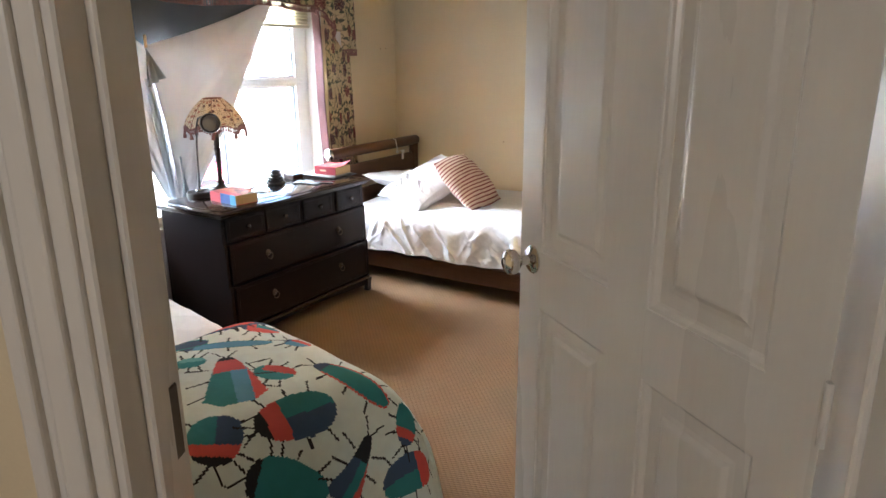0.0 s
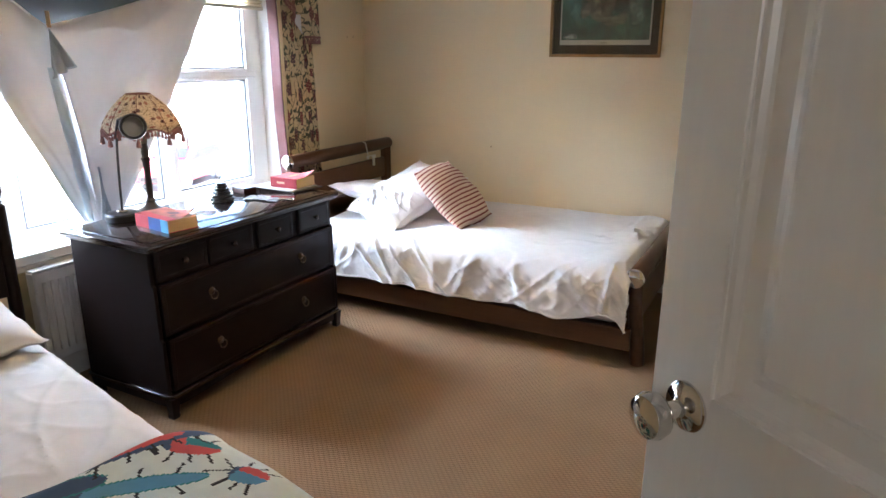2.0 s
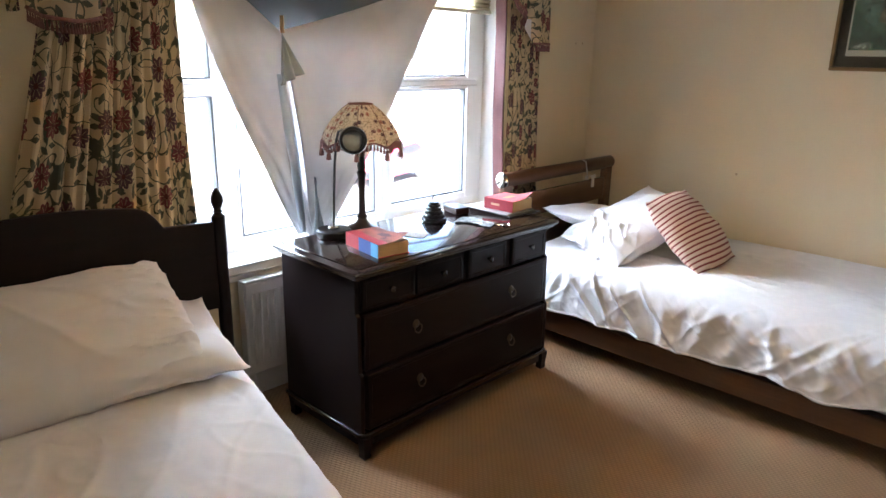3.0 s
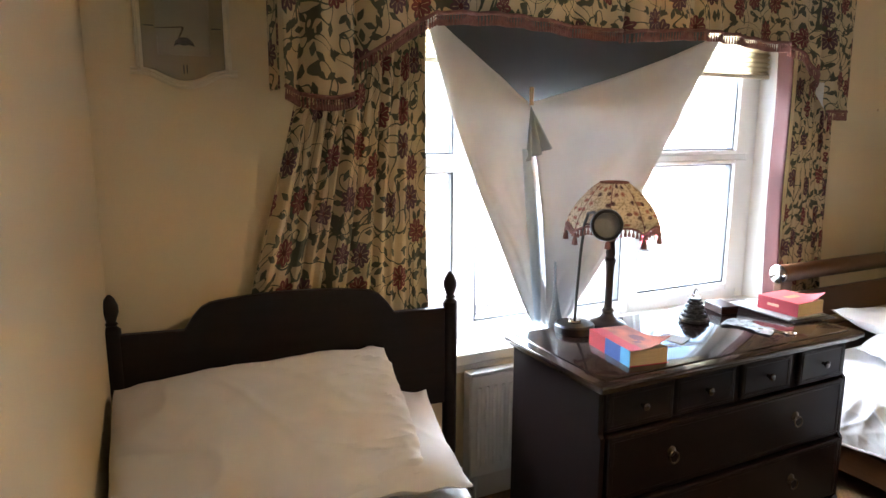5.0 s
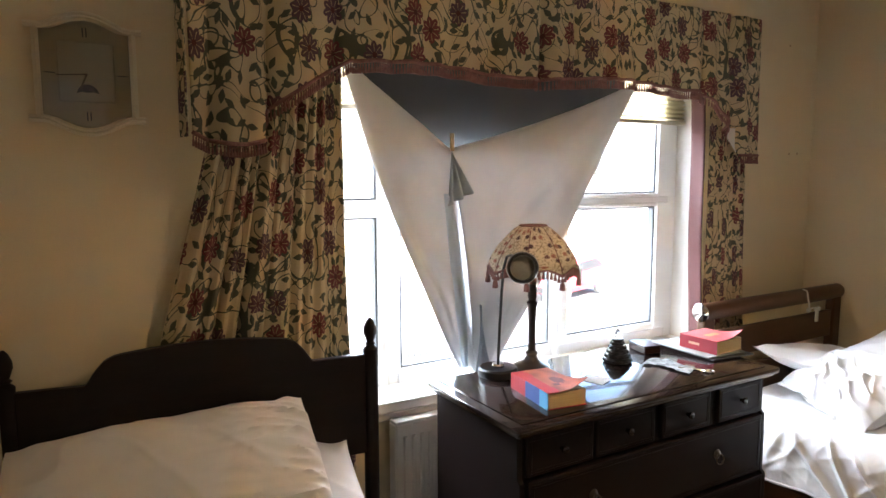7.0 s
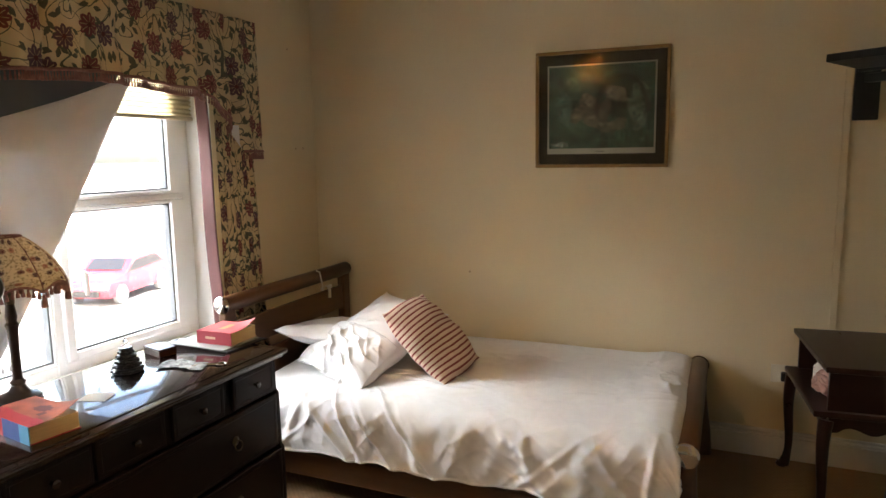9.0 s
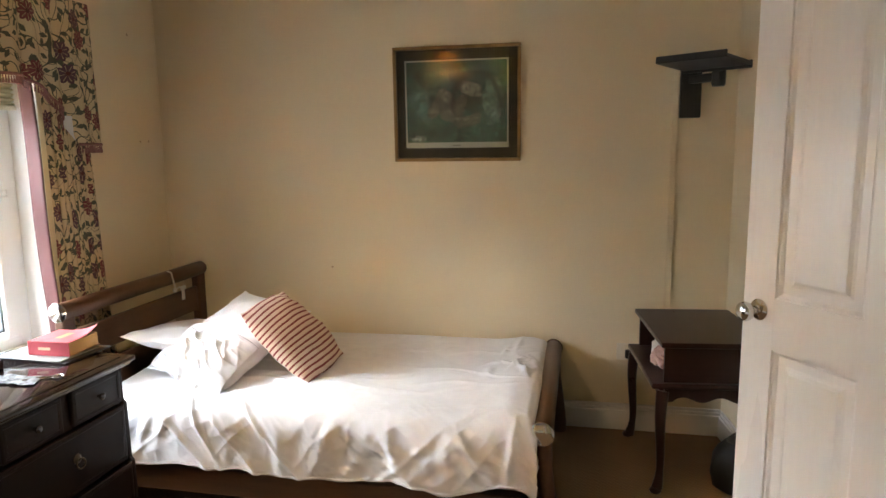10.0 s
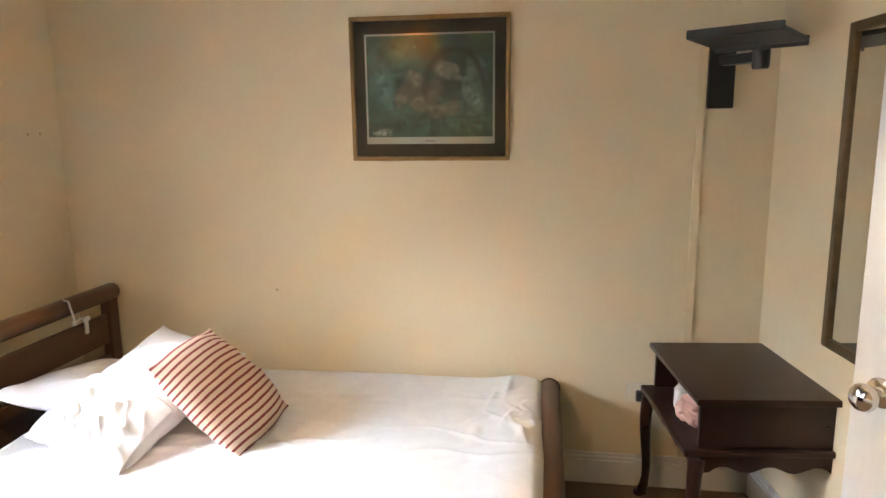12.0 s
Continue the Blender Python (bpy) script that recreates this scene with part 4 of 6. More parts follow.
bm = tube(bmesh.new(), [(-2.675, 3.85, 0.812), (-2.668, 3.858, 0.76), (-2.674, 3.87, 0.735), (-2.672, 3.90, 0.742), (-2.676, 3.925, 0.735)], 0.004, 6)
tube(bm, [(-2.70, 3.85, 0.834), (-2.68, 3.852, 0.828), (-2.673, 3.85, 0.81)], 0.004, 6)
box(bm, -2.682, -2.668, 3.857, 3.878, 0.722, 0.742, 0.003)
string = single("light_pull_cord", bm, WHITEPLASTIC, pose(0, 0, 0), "white cord looped round the pine head rail", "cord")
single("white_clip", box(box(bmesh.new(), -2.679, -2.668, 3.925, 3.945, 0.668, 0.738, 0.003), -2.679, -2.666, 3.915, 3.955, 0.722, 0.742, 0.003), WHITEPLASTIC, pose(0, 0, 0), "small white plastic clip on the headboard", "clip")


rng = random.Random(5)
# folds of the hanging side: place along the bed, lean, width, depth, where each begins
FOLDS = sorted((-2.62 + 1.86 * (k + rng.random()) / 46, rng.uniform(-1.1, 1.3), rng.uniform(0.009, 0.030), rng.uniform(0.003, 0.013) * (1.5 if k < 10 else 1.0), rng.uniform(-0.06, 0.16)) for k in range(46))
# long soft creases on top: middle, heading, length, width, height
CREASES = [(rng.uniform(-2.3, -1.0), rng.uniform(3.25, 3.95), rng.uniform(-0.6, 0.5), rng.uniform(0.12, 0.34), rng.uniform(0.009, 0.018), rng.uniform(0.004, 0.009)) for k in range(22)]
# tight creases where the cloth is tucked against the foot rail
TUCKS = [(rng.uniform(-1.02, -0.80), rng.uniform(3.55, 4.10), rng.uniform(0.7, 2.2), rng.uniform(0.05, 0.12), rng.uniform(0.007, 0.013), rng.uniform(0.006, 0.014)) for k in range(16)]


def creased(x, y, lines):
    z = 0.0
    for cx, cy, turn_a, length, width, height in lines:
        dx, dy = x - cx, y - cy
        if abs(dx) < 2.2 * length and abs(dy) < 2.2 * length:
            c, s = math.cos(turn_a), math.sin(turn_a)
            along, across = (dx * c + dy * s) / length, (dy * c - dx * s + 0.15 * length * math.sin(3 * dx / length)) / width
            if abs(across) < 2.5:
                z += height * math.exp(-along * along - across * across)
    return z


def duvet_at(u, v):
    x = -2.60 + 1.845 * u
    total, top = 1.300 + 0.015 * nz(u * 9, 3, 3), 1.085
    s = v * total
    seed = 31
    y = 4.175 - s
    z = 0.452 + 0.012 * nz(x * 2, y * 2, seed) + 0.008 * abs(nz(x * 3 + y * 2, y * 3, seed + 1)) + 0.022 * math.exp(-((x + 0.86) / 0.10) ** 2)
    z += 0.02 * math.exp(-((s - 0.75) / 0.3) ** 2)
    z += creased(x, y, CREASES) + creased(x, y, TUCKS)
    rnd = 0.09
    q = s - (top - rnd)
    if q > 0:
        a = min(q / rnd, math.pi / 2)
        y = 4.175 - (top - rnd) - rnd * math.sin(a)
        z += -rnd + rnd * math.cos(a)
        rest = max(0.0, q - rnd * math.pi / 2)
        z -= rest * (0.90 + 0.06 * nz(x * 5, 3, 1))
        y -= 0.012 + 0.016 * min(1, q / 0.16) * nz(x * 3.2, 7, rest * 2) + 0.06 * rest
    else:
        a = 0.0
    if q > -0.14:
        bulge = 0.0
        for fx, lean, width, depth, start in FOLDS:
            d = (x - fx - lean * q) / (width * (1 + 2.0 * max(0.0, q)))
            if abs(d) < 2.6 and q > start - 0.06:
                grow = min(1.0, (q - start + 0.06) / 0.16)
                bulge += depth * grow * grow * (3 - 2 * grow) * math.exp(-d * d)
        bulge += 0.005 * min(1.0, max(0.0, q + 0.1) * 8) * (ridge(x * 9 + q * 8, q * 7, 41, 4) + 0.6 * ridge(x * 17 - q * 14, q * 12, 43, 3))
        y -= bulge * math.sin(a)
        z += 0.6 * bulge * math.cos(a)
    if u < 0.03:
        z -= 0.03 * (1 - u / 0.03)
    if u > 0.975:
        z -= 0.04 * ((u - 0.975) / 0.025) ** 2
    return (x, y, z)


duvet = thing("duvet", pose(0, 0, 0), "rumpled white cotton duvet spread over the pine bed", "duvet")
thicken(part("cover", sheet(duvet_at, 400, 220), SHEETWHITE, duvet, "", True), 0.012, -1.0)
hem = [Vector(duvet_at(k / 120, 1.0)) + Vector((0, 0.004, -0.002)) for k in range(121)]
part("hem", tube(bmesh.new(), hem, 0.007, 8), SHEETWHITE, duvet, "stitched cotton hem", True)

single("pillow", pillow(0.70, 0.46, 0.13, 14), PILLOWWHITE, pose(-2.42, 3.69, 0.552, 6, 10, 98), "white cotton pillow lying flat at the pine headboard", "pillow", "pillows on the pine bed", True)
PB = frame_of((-2.155, 3.530, 0.600), (0.16, 0.42, 0.185), (-0.45, 0.21, 0.09))
frilled = thing("frilled_pillow", PB, "white pillow with a frilled open end, leaning", "pillow", "pillows on the pine bed")
part("body", pillow(0.58, 0.43, 0.17, 21, crease=0.022), PILLOWWHITE, frilled, "", True)


def frill(u, v):
    """The loose open end of the case, crumpled over the stuffing."""
    y = (u - 0.5) * 0.41
    x = -0.05 - 0.27 * v
    a, b = min(1.0, abs(x) / 0.30), min(1.0, abs(y) / 0.225)
    body = max(0.0, 1 - a ** 2.6) ** 0.55 * max(0.0, 1 - b ** 2.6) ** 0.55
    f = min(1.0, v * 3) * min(1.0, u * 6, (1 - u) * 6)
    z = 0.088 * body + 0.006
    z += f * (0.020 * ridge(y * 7 + x * 2, x * 4, 2, 3) + 0.014 * ridge(y * 13 - x * 9, x * 8 + y * 3, 5, 4) + 0.010 * ridge(x * 15, y * 7, 8, 4) - 0.007)
    return (x + 0.020 * f * nz(y * 16, v * 4, 2), y * (1 + 0.05 * v) + 0.014 * f * nz(y * 12, v * 6, 7), z)


thicken(part("frill", sheet(frill, 130, 90), SHEETWHITE, frilled, "gathered frill of thin cotton", True), 0.004, 0)


m, n, l, b = basic("red_striped_ticking", 0.92)
tc = n.new("ShaderNodeTexCoord")
sp = n.new("ShaderNodeSeparateXYZ")
l.new(tc.outputs["UV"], sp.inputs[0])
wob = n.new("ShaderNodeTexNoise")
wob.inputs["Scale"].default_value = 14
l.new(tc.outputs["UV"], wob.inputs["Vector"])
st = maths(n, l, 'FRACT', maths(n, l, 'DIVIDE', maths(n, l, 'ADD', sp.outputs["Y"], maths(n, l, 'MULTIPLY', wob.outputs["Fac"], 0.004)), 0.0225))
rr = ramp(n, ((0.0, (0.21, 0.040, 0.040)), (0.30, (0.21, 0.040, 0.040)), (0.36, (0.66, 0.50, 0.40)), (0.94, (0.66, 0.50, 0.40)), (1.0, (0.21, 0.040, 0.040))))
l.new(st, rr.inputs["Fac"])
l.new(rr.outputs["Color"], b.inputs["Base Color"])
wv = n.new("ShaderNodeTexNoise")
wv.inputs["Scale"].default_value = 500
l.new(tc.outputs["UV"], wv.inputs["Vector"])
bp = n.new("ShaderNodeBump")
bp.inputs["Strength"].default_value, bp.inputs["Distance"].default_value = 0.2, 0.003
l.new(wv.outputs["Fac"], bp.inputs["Height"])
l.new(bp.outputs["Normal"], b.inputs["Normal"])
STRIPED = m

CU = frame_of((-1.868, 3.535, 0.622), (0.03, 1.0, 0.03), (-0.71, -0.02, 0.68))
single("striped_cushion", pillow(0.365, 0.395, 0.165, 40, crease=0.020, waist=-0.075, ears=0.05), STRIPED, CU, "square cushion with narrow red and cream stripes", "cushion", "", True)

# ---- curtains ----
curtains = thing("floral_curtains", pose(0, 0, 0), "cream curtains with printed red flowers, frilled and fringed valance", "curtains")


def gather(y, v, amp, freq, seed):
    """Deep soft pleats with narrow hollows between."""
    w = y * freq * 0.5 + 1.2 * nz(y * 2.0, seed) + 0.5 * nz(y * 3, v * 1.5, seed + 2)
    hollow = (1 - abs(math.sin(w))) ** 2
    return amp * (0.7 - 2.0 * hollow * (0.55 + 0.45 * math.sin(w * 0.37 + seed)) + 0.35 * math.sin(w * 3.3 + seed)) * (0.7 + 0.3 * v) + 0.3 * amp * nz(y * 9, v * 2.5, seed)


def curtain_left(u, v):
    """v from the top (0) to the hem (1); drawn a little outwards at its hem."""
    z = 1.80 - 1.42 * v
    y0, y1 = 1.17 - 0.36 * v ** 1.1, 1.52 + 0.05 * v
    y = y0 + u * (y1 - y0)
    x = -2.842 - 0.040 * min(1, v * 1.7) + gather(u * 1.0, v, 0.032 - 0.008 * v, 50, 4)
    return (x, y, z)


def curtain_right(u, v):
    z = 1.80 - 1.38 * v
    y0, y1 = 3.275 + 0.01 * v, 3.50 + 0.07 * v
    return (-2.825 + gather(u * 0.8, v, 0.020, 44, 9), y0 + u * (y1 - y0), z)


thicken(part("curtain", sheet(curtain_left, 110, 60, lambda u, v: (u * 0.95, 1.42 * v)), FLORAL, curtains, "", True), 0.004, 0)
thicken(part("curtain", sheet(curtain_right, 80, 60, lambda u, v: (u * 0.62 + 3.3, 1.38 * v)), FLORAL, curtains, "", True), 0.004, 0)


def lining(u, v):
    return (-2.80 - 0.10 * u, 3.195 + 0.035 * u + 0.05 * v + 0.006 * math.sin(v * 9), 1.80 - 1.38 * v)


thicken(part("lining_edge", sheet(lining, 6, 30), PLUM, curtains, "plum coloured turned-in lining", True), 0.004, 0)


VY0, VY1, VT = 1.045, 3.510, 2.085


def hem(y):
    """The lower edge of the valance: tails at both ends, swept up to a shallow wave between."""
    if y < 1.245:
        return 1.512 - 0.030 * math.sin((y - 1.045) / 0.20 * 2.6)
    if y < 1.52:
        s = (y - 1.245) / 0.275
        return 1.560 + 0.185 * s ** 0.8
    if y > 3.36:
        return 1.474
    if y > 3.10:
        s = (y - 3.10) / 0.26
        return 1.752 - 0.205 * s ** 1.3
    return 1.738 + 0.012 * math.sin((y - 1.5) * 7.0) + 0.012 * (y - 1.52) / 1.6


def valance_at(u, v):
    y = VY0 + (VY1 - VY0) * u
    tail = 0.03 if (y < 1.245 or y > 3.36) else 0.0
    x = -2.762 + tail * 0.4 * v + gather(y, v, 0.016 + 0.012 * v, 34, 6)
    return (x, y, VT + (hem(y) - VT) * v)


thicken(part("valance", sheet(valance_at, 300, 30, lambda u, v: (u * 3.3 + 1.4, (VT - hem(VY0 + (VY1 - VY0) * u)) * v)), FLORAL, curtains, "gathered valance with tails", True), 0.004, 0)
for yy, s in ((VY0, -1), (VY1, 1)):
    zb = hem(yy)
    thicken(part("valance_return", sheet(lambda u, v: (-2.915 + 0.14 * u + 0.0, yy + s * 0.006 * math.sin(u * 8), VT + (zb - VT) * v), 10, 20, lambda u, v: (u * 0.14 + 5, v * 0.6)), FLORAL, curtains, "", True), 0.004, 0)
part("valance_board", box(bmesh.new(), -2.918, -2.785, VY0 + 0.01, VY1 - 0.01, VT - 0.02, VT - 0.004, 0.002), PINE, curtains)
braid, tassels = bmesh.new(), bmesh.new()
pts = []
for i in range(301):
    x, y, z = valance_at(i / 300, 1.0)
    pts.append((x + 0.003, y, z + 0.006))
runs, run = [], [pts[0]]
for p in pts[1:]:
    if abs(p[2] - run[-1][2]) > 0.04:
        runs.append(run)
        run = []
    run.append(p)
runs.append(run)
for run in runs:
    if len(run) > 2:
        tube(braid, run, 0.0065, 6)
part("braid", braid, FRINGE, curtains, "dark rose braid along the hem")
tassel_prof = [(0.0, -0.034), (0.0075, -0.032), (0.006, -0.018), (0.0035, -0.012), (0.005, -0.007), (0.0, 0.0)]
for i in range(301):
    x, y, z = pts[i]
    lathe(tassels, [(r * 0.6, h) for r, h in tassel_prof], 6, m=pose(x, y, z - 0.004))
part("tassel_fringe", tassels, FRINGE, curtains, "row of small rose tassels", kind="stuff")
bm = sheet(lambda u, v: (-2.765 + 0.01 * u, 3.315 + 0.06 * u, 1.60 - 0.115 * v * (0.4 + 0.6 * u)), 6, 6)
thicken(part("turned_corner", bm, BLACKOUT, curtains, "white lining showing at a turned corner"), 0.003, 0)

# ---- sheet pegged across the window ----
cloth = thing("pegged_sheet", pose(0, 0, 0), "white lining sheet pinned up and pegged at the middle", "sheet")
PEG = Vector((-2.965, 1.995, 1.497))


def sheet_left(u, v):
    """From the upper edge, pinned corner to peg, down to the gathered end on the sill."""
    top = Vector((-2.975, 1.575, 1.80)).lerp(PEG, u)
    end = Vector((-2.955, 2.03 + 0.11 * u, 0.62 + 0.03 * (1 - u)))
    p = top.lerp(end, v ** 0.92)
    p.y -= (1 - u) * 0.045 * math.sin(v ** 0.8 * math.pi)
    p.x += 0.020 * math.sin(u * 9 + v * 3) * v * (1 - 0.3 * v) + 0.012 * nz(u * 5, v * 4, 3) + 0.015 * math.sin(v * math.pi)
    return p


def sheet_right(u, v):
    top = PEG.lerp(Vector((-2.972, 2.965, 1.80)), u)
    end = Vector((-2.948, 2.10 + 0.125 * u, 0.62 + 0.06 * u))
    p = top.lerp(end, v ** 0.95)
    p.y += u * (0.012 * math.sin(v * math.pi))
    p.x += 0.016 * math.sin(u * 6 + v * 4) * v + 0.014 * nz(u * 4, v * 4, 8) + 0.007 * math.sin(u * 20 - v * 9) * (1 - v) * u + 0.006 * nz(u * 3, v * 14 + u * 6, 4) + 0.020 * math.sin(v * math.pi) * (1 - u)
    p.z += -0.02 * math.sin(u * math.pi) * (1 - v) ** 3
    return p


thicken(part("cloth", sheet(sheet_left, 40, 60), BLACKOUT, cloth, "", True), 0.0015, 0)
thicken(part("cloth", sheet(sheet_right, 60, 60), BLACKOUT, cloth, "", True), 0.0015, 0)


def tail(u, v):
    p = PEG + Vector((0.012, 0, -0.012))
    a = Vector((0.03, -0.035 + 0.115 * u, -0.20 + 0.05 * u))
    q = p + a * v
    q.x += 0.016 * math.sin(u * 16) * v
    return q


thicken(part("gathered_tail", sheet(tail, 24, 14), GREYCLOTH, cloth, "grey underside of the gathered cloth", True), 0.002, 0)


def backlit_band(u, v):
    """Strip from the gathered tail to the sill, coloured as daylight through one layer."""
    y = 1.955 + 0.090 * v ** 0.8
    w = 0.016 + 0.030 * math.sin(v ** 0.7 * math.pi) + 0.010 * v
    return (-2.930 + 0.010 * math.sin(u * 3) - 0.012 * v, y + w * (u - 0.4), 1.33 - 0.67 * v)


thicken(part("backlit_band", sheet(backlit_band, 10, 36), BACKLITCLOTH, cloth, "strip of sheet coloured pale blue as if backlit", True), 0.002, 0)


def hem_fold(u, v):
    return (-2.920 + 0.010 * math.sin(u * 6), 2.105 + 0.012 * v + (0.006 + 0.075 * v * v) * (u - 0.45), 0.90 - 0.27 * v)


thicken(part("hem_fold", sheet(hem_fold, 8, 24), GREYCLOTH, cloth, "grey turned-out hem resting on the sill", True), 0.002, 0)
bm = box(bmesh.new(), -0.005, 0.005, -0.007, -0.001, -0.03, 0.035, 0.001, m=Matrix.Translation(PEG + Vector((0.016, 0, 0.02))))
box(bm, -0.005, 0.005, 0.001, 0.007, -0.03, 0.035, 0.001, m=Matrix.Translation(PEG + Vector((0.016, 0, 0.02))))
peg = single("clothes_peg", bm, surface("pale_peg_wood", (0.42, 0.27, 0.12), (0.55, 0.37, 0.19), 0.7), pose(0, 0, 0), "wooden clothes peg holding the sheet", "peg")
dark = single("blackout_cloth", sheet(lambda u, v: (-3.0 + 0.006 * math.sin(u * 11), 1.605 + 0.085 * v + u * (1.38 - 0.34 * v), 1.90 - 0.40 * v), 30, 10), SEALGREY, pose(0, 0, 0), "dark grey blackout cloth behind the white sheet", "cloth")
thicken(dark, 0.002, 0)

# ---- wall clock ----
clock = thing("wall_clock", pose(WX, 0.808, 1.675, 90, 0, 90) @ Matrix.Diagonal((1.05, 1, 1, 1)), "rectangular wall clock, gilt frame, arched top and bottom", "clock")


def bowed(w, h, bow, n=12):
    """Outline of a frame with straight sides and bowed middle at top and bottom."""
    o = []
    for i in range(n + 1):
        u = i / n
        k = max(0.0, 1 - abs(2 * u - 1) / 0.72)
        o.append((-w + 2 * w * u, -h - bow * math.sin(k * math.pi / 2) ** 1.2))
    for i in range(n + 1):
        u = i / n
        k = max(0.0, 1 - abs(2 * u - 1) / 0.72)
        o.append((w - 2 * w * u, h + bow * math.sin(k * math.pi / 2) ** 1.2))
    return o


part("case", prism(bmesh.new(), bowed(0.112, 0.112, 0.030), 0.0, 0.022, 0.002), surface("clock_case_gilt", (0.30, 0.25, 0.16), (0.40, 0.34, 0.23), 0.45, 0.2), clock)
part("dial", prism(bmesh.new(), bowed(0.098, 0.110, 0.026), 0.022, 0.0245, 0), surface("clock_dial", (0.33, 0.27, 0.165), (0.38, 0.315, 0.20), 0.6, scale=5), clock, "pale gold dial")
part("dial_centre", box(bmesh.new(), -0.066, 0.066, -0.075, 0.085, 0.0246, 0.026, 0.004), surface("clock_plate", (0.36, 0.31, 0.21), (0.41, 0.36, 0.25), 0.6, scale=5), clock)
WGILT = surface("white_gilt_moulding", (0.62, 0.54, 0.39), (0.76, 0.68, 0.52), 0.32, 0.1)
for s in (-1, 1):
    bm = box(bmesh.new(), min(s * 0.102, s * 0.118), max(s * 0.102, s * 0.118), -0.118, 0.118, 0.0, 0.034, 0.004, 2)
    box(bm, min(s * 0.106, s * 0.113), max(s * 0.106, s * 0.113), -0.116, 0.116, 0.033, 0.038, 0.002)
    part("side_moulding", bm, WGILT, clock)
for s in (-1, 1):
    o = bowed(0.134, 0.124, 0.036, 24)
    half_n = len(o) // 2
    edge = o[:half_n] if s < 0 else o[half_n:]
    bm = tube(bmesh.new(), [(x, y, 0.022) for x, y in edge], 0.0058, 8)
    tube(bm, [(x, y - s * 0.010, 0.030) for x, y in edge], 0.004, 6)
    part("bowed_moulding", bm, WGILT, clock, "", True)
for x in (-0.004, 0.004):
    part("hour_mark", box(bmesh.new(), x - 0.0015, x + 0.0015, 0.098, 0.122, 0.0246, 0.0262, 0), BLACKMETAL, clock)
    part("hour_mark", box(bmesh.new(), x - 0.0015, x + 0.0015, -0.124, -0.100, 0.0246, 0.0262, 0), BLACKMETAL, clock)
for x in (-0.083, 0.083):
    part("hour_mark", box(bmesh.new(), x - 0.012, x + 0.012, -0.0015, 0.0015, 0.0246, 0.0262, 0), BLACKMETAL, clock)
part("minute_hand", prism(bmesh.new(), [(0.0, -0.0022), (0.0, 0.0022), (-0.070, 0.0012), (-0.070, -0.0012)], 0.028, 0.0295, 0, m=pose(0, 0, 0, 0, 0, 5)), BRASS, clock)
part("hour_hand", prism(bmesh.new(), [(0.003, 0.0), (-0.003, 0.0), (-0.0015, -0.045), (0.0015, -0.045)], 0.030, 0.0315, 0, m=pose(0, 0, 0, 0, 0, -22)), BRASS, clock)
bm = prism(bmesh.new(), [(-0.026, -0.052), (-0.020, -0.036), (-0.006, -0.027), (0.008, -0.027), (0.022, -0.038), (0.027, -0.052), (0.012, -0.046), (0.0, -0.050), (-0.012, -0.046)], 0.0262, 0.0275, 0)
part("moon_plate", bm, BLACKMETAL, clock)
pane = part("glass", prism(bmesh.new(), bowed(0.100, 0.112, 0.027), 0.034, 0.036, 0), GLASS, clock)
pane.visible_shadow = False

# ---- things on the chest ----
TL = thing("table_lamp", pose(-2.640, 2.135, DT), "table lamp, dark turned column, floral fringed cloth shade", "lamp")
part("column", lathe(bmesh.new(), [(0.0, 0.0), (0.062, 0.0), (0.064, 0.008), (0.058, 0.014), (0.040, 0.020), (0.026, 0.030), (0.018, 0.045), (0.022, 0.055), (0.014, 0.065), (0.0135, 0.16), (0.016, 0.22), (0.020, 0.235), (0.014, 0.245), (0.017, 0.26), (0.012, 0.30), (0.0, 0.30)], 24), surface("dark_turned_wood", (0.012, 0.007, 0.006), (0.035, 0.018, 0.013), 0.3), TL, "", True)
part("bulb_holder", lathe(bmesh.new(), [(0.0, 0.30), (0.014, 0.30), (0.016, 0.34), (0.012, 0.36), (0.0, 0.36)], 16), BRASS, TL, "", True)
NS = 8


def shade_r(v, ang):
    """Shade radius: tight at the top, belling out to a scalloped hem."""
    r = 0.046 + 0.112 * math.sin(v * math.pi * 0.5) ** 0.85
    k = abs(math.sin(ang * NS / 2))
    return r * (1 - 0.055 * (1 - k) ** 2 * math.sin(v * math.pi) - 0.02 * k * v)


def shade_at(u, v):
    ang = 2 * math.pi * u
    k = abs(math.sin(ang * NS / 2))
    r = shade_r(v, ang)
    return (r * math.cos(ang), r * math.sin(ang), 0.505 - 0.158 * v - 0.018 * v ** 4 * (1 - k) * 0 + 0.022 * v ** 6 * k)


thicken(part("shade", sheet(shade_at, 96, 20, lambda u, v: (u * 0.80, v * 0.22)), SHADECLOTH, TL, "cream floral scalloped shade", True), 0.0015, 0)
bm = bmesh.new()
tube(bm, [shade_at(i / 96, 1.0) for i in range(97)], 0.004, 6)
tube(bm, [shade_at(i / 48, 0.0) for i in range(49)], 0.004, 6)
for i in range(NS):
    tube(bm, [(1.012 * shade_at(i / NS, k / 10)[0], 1.012 * shade_at(i / NS, k / 10)[1], shade_at(i / NS, k / 10)[2]) for k in range(11)], 0.0018, 5)
part("braid", bm, FRINGE, TL)
bm = bmesh.new()
for i in range(72):
    x, y, z = shade_at(i / 72, 1.0)
    big = 1.35 if i % 9 == 0 else 0.75
    lathe(bm, [(r * big, zz * big) for r, zz in tassel_prof], 6, m=pose(x, y, z - 0.002))
part("tassel_fringe", bm, FRINGE, TL, "rose beaded tassel fringe", kind="stuff")

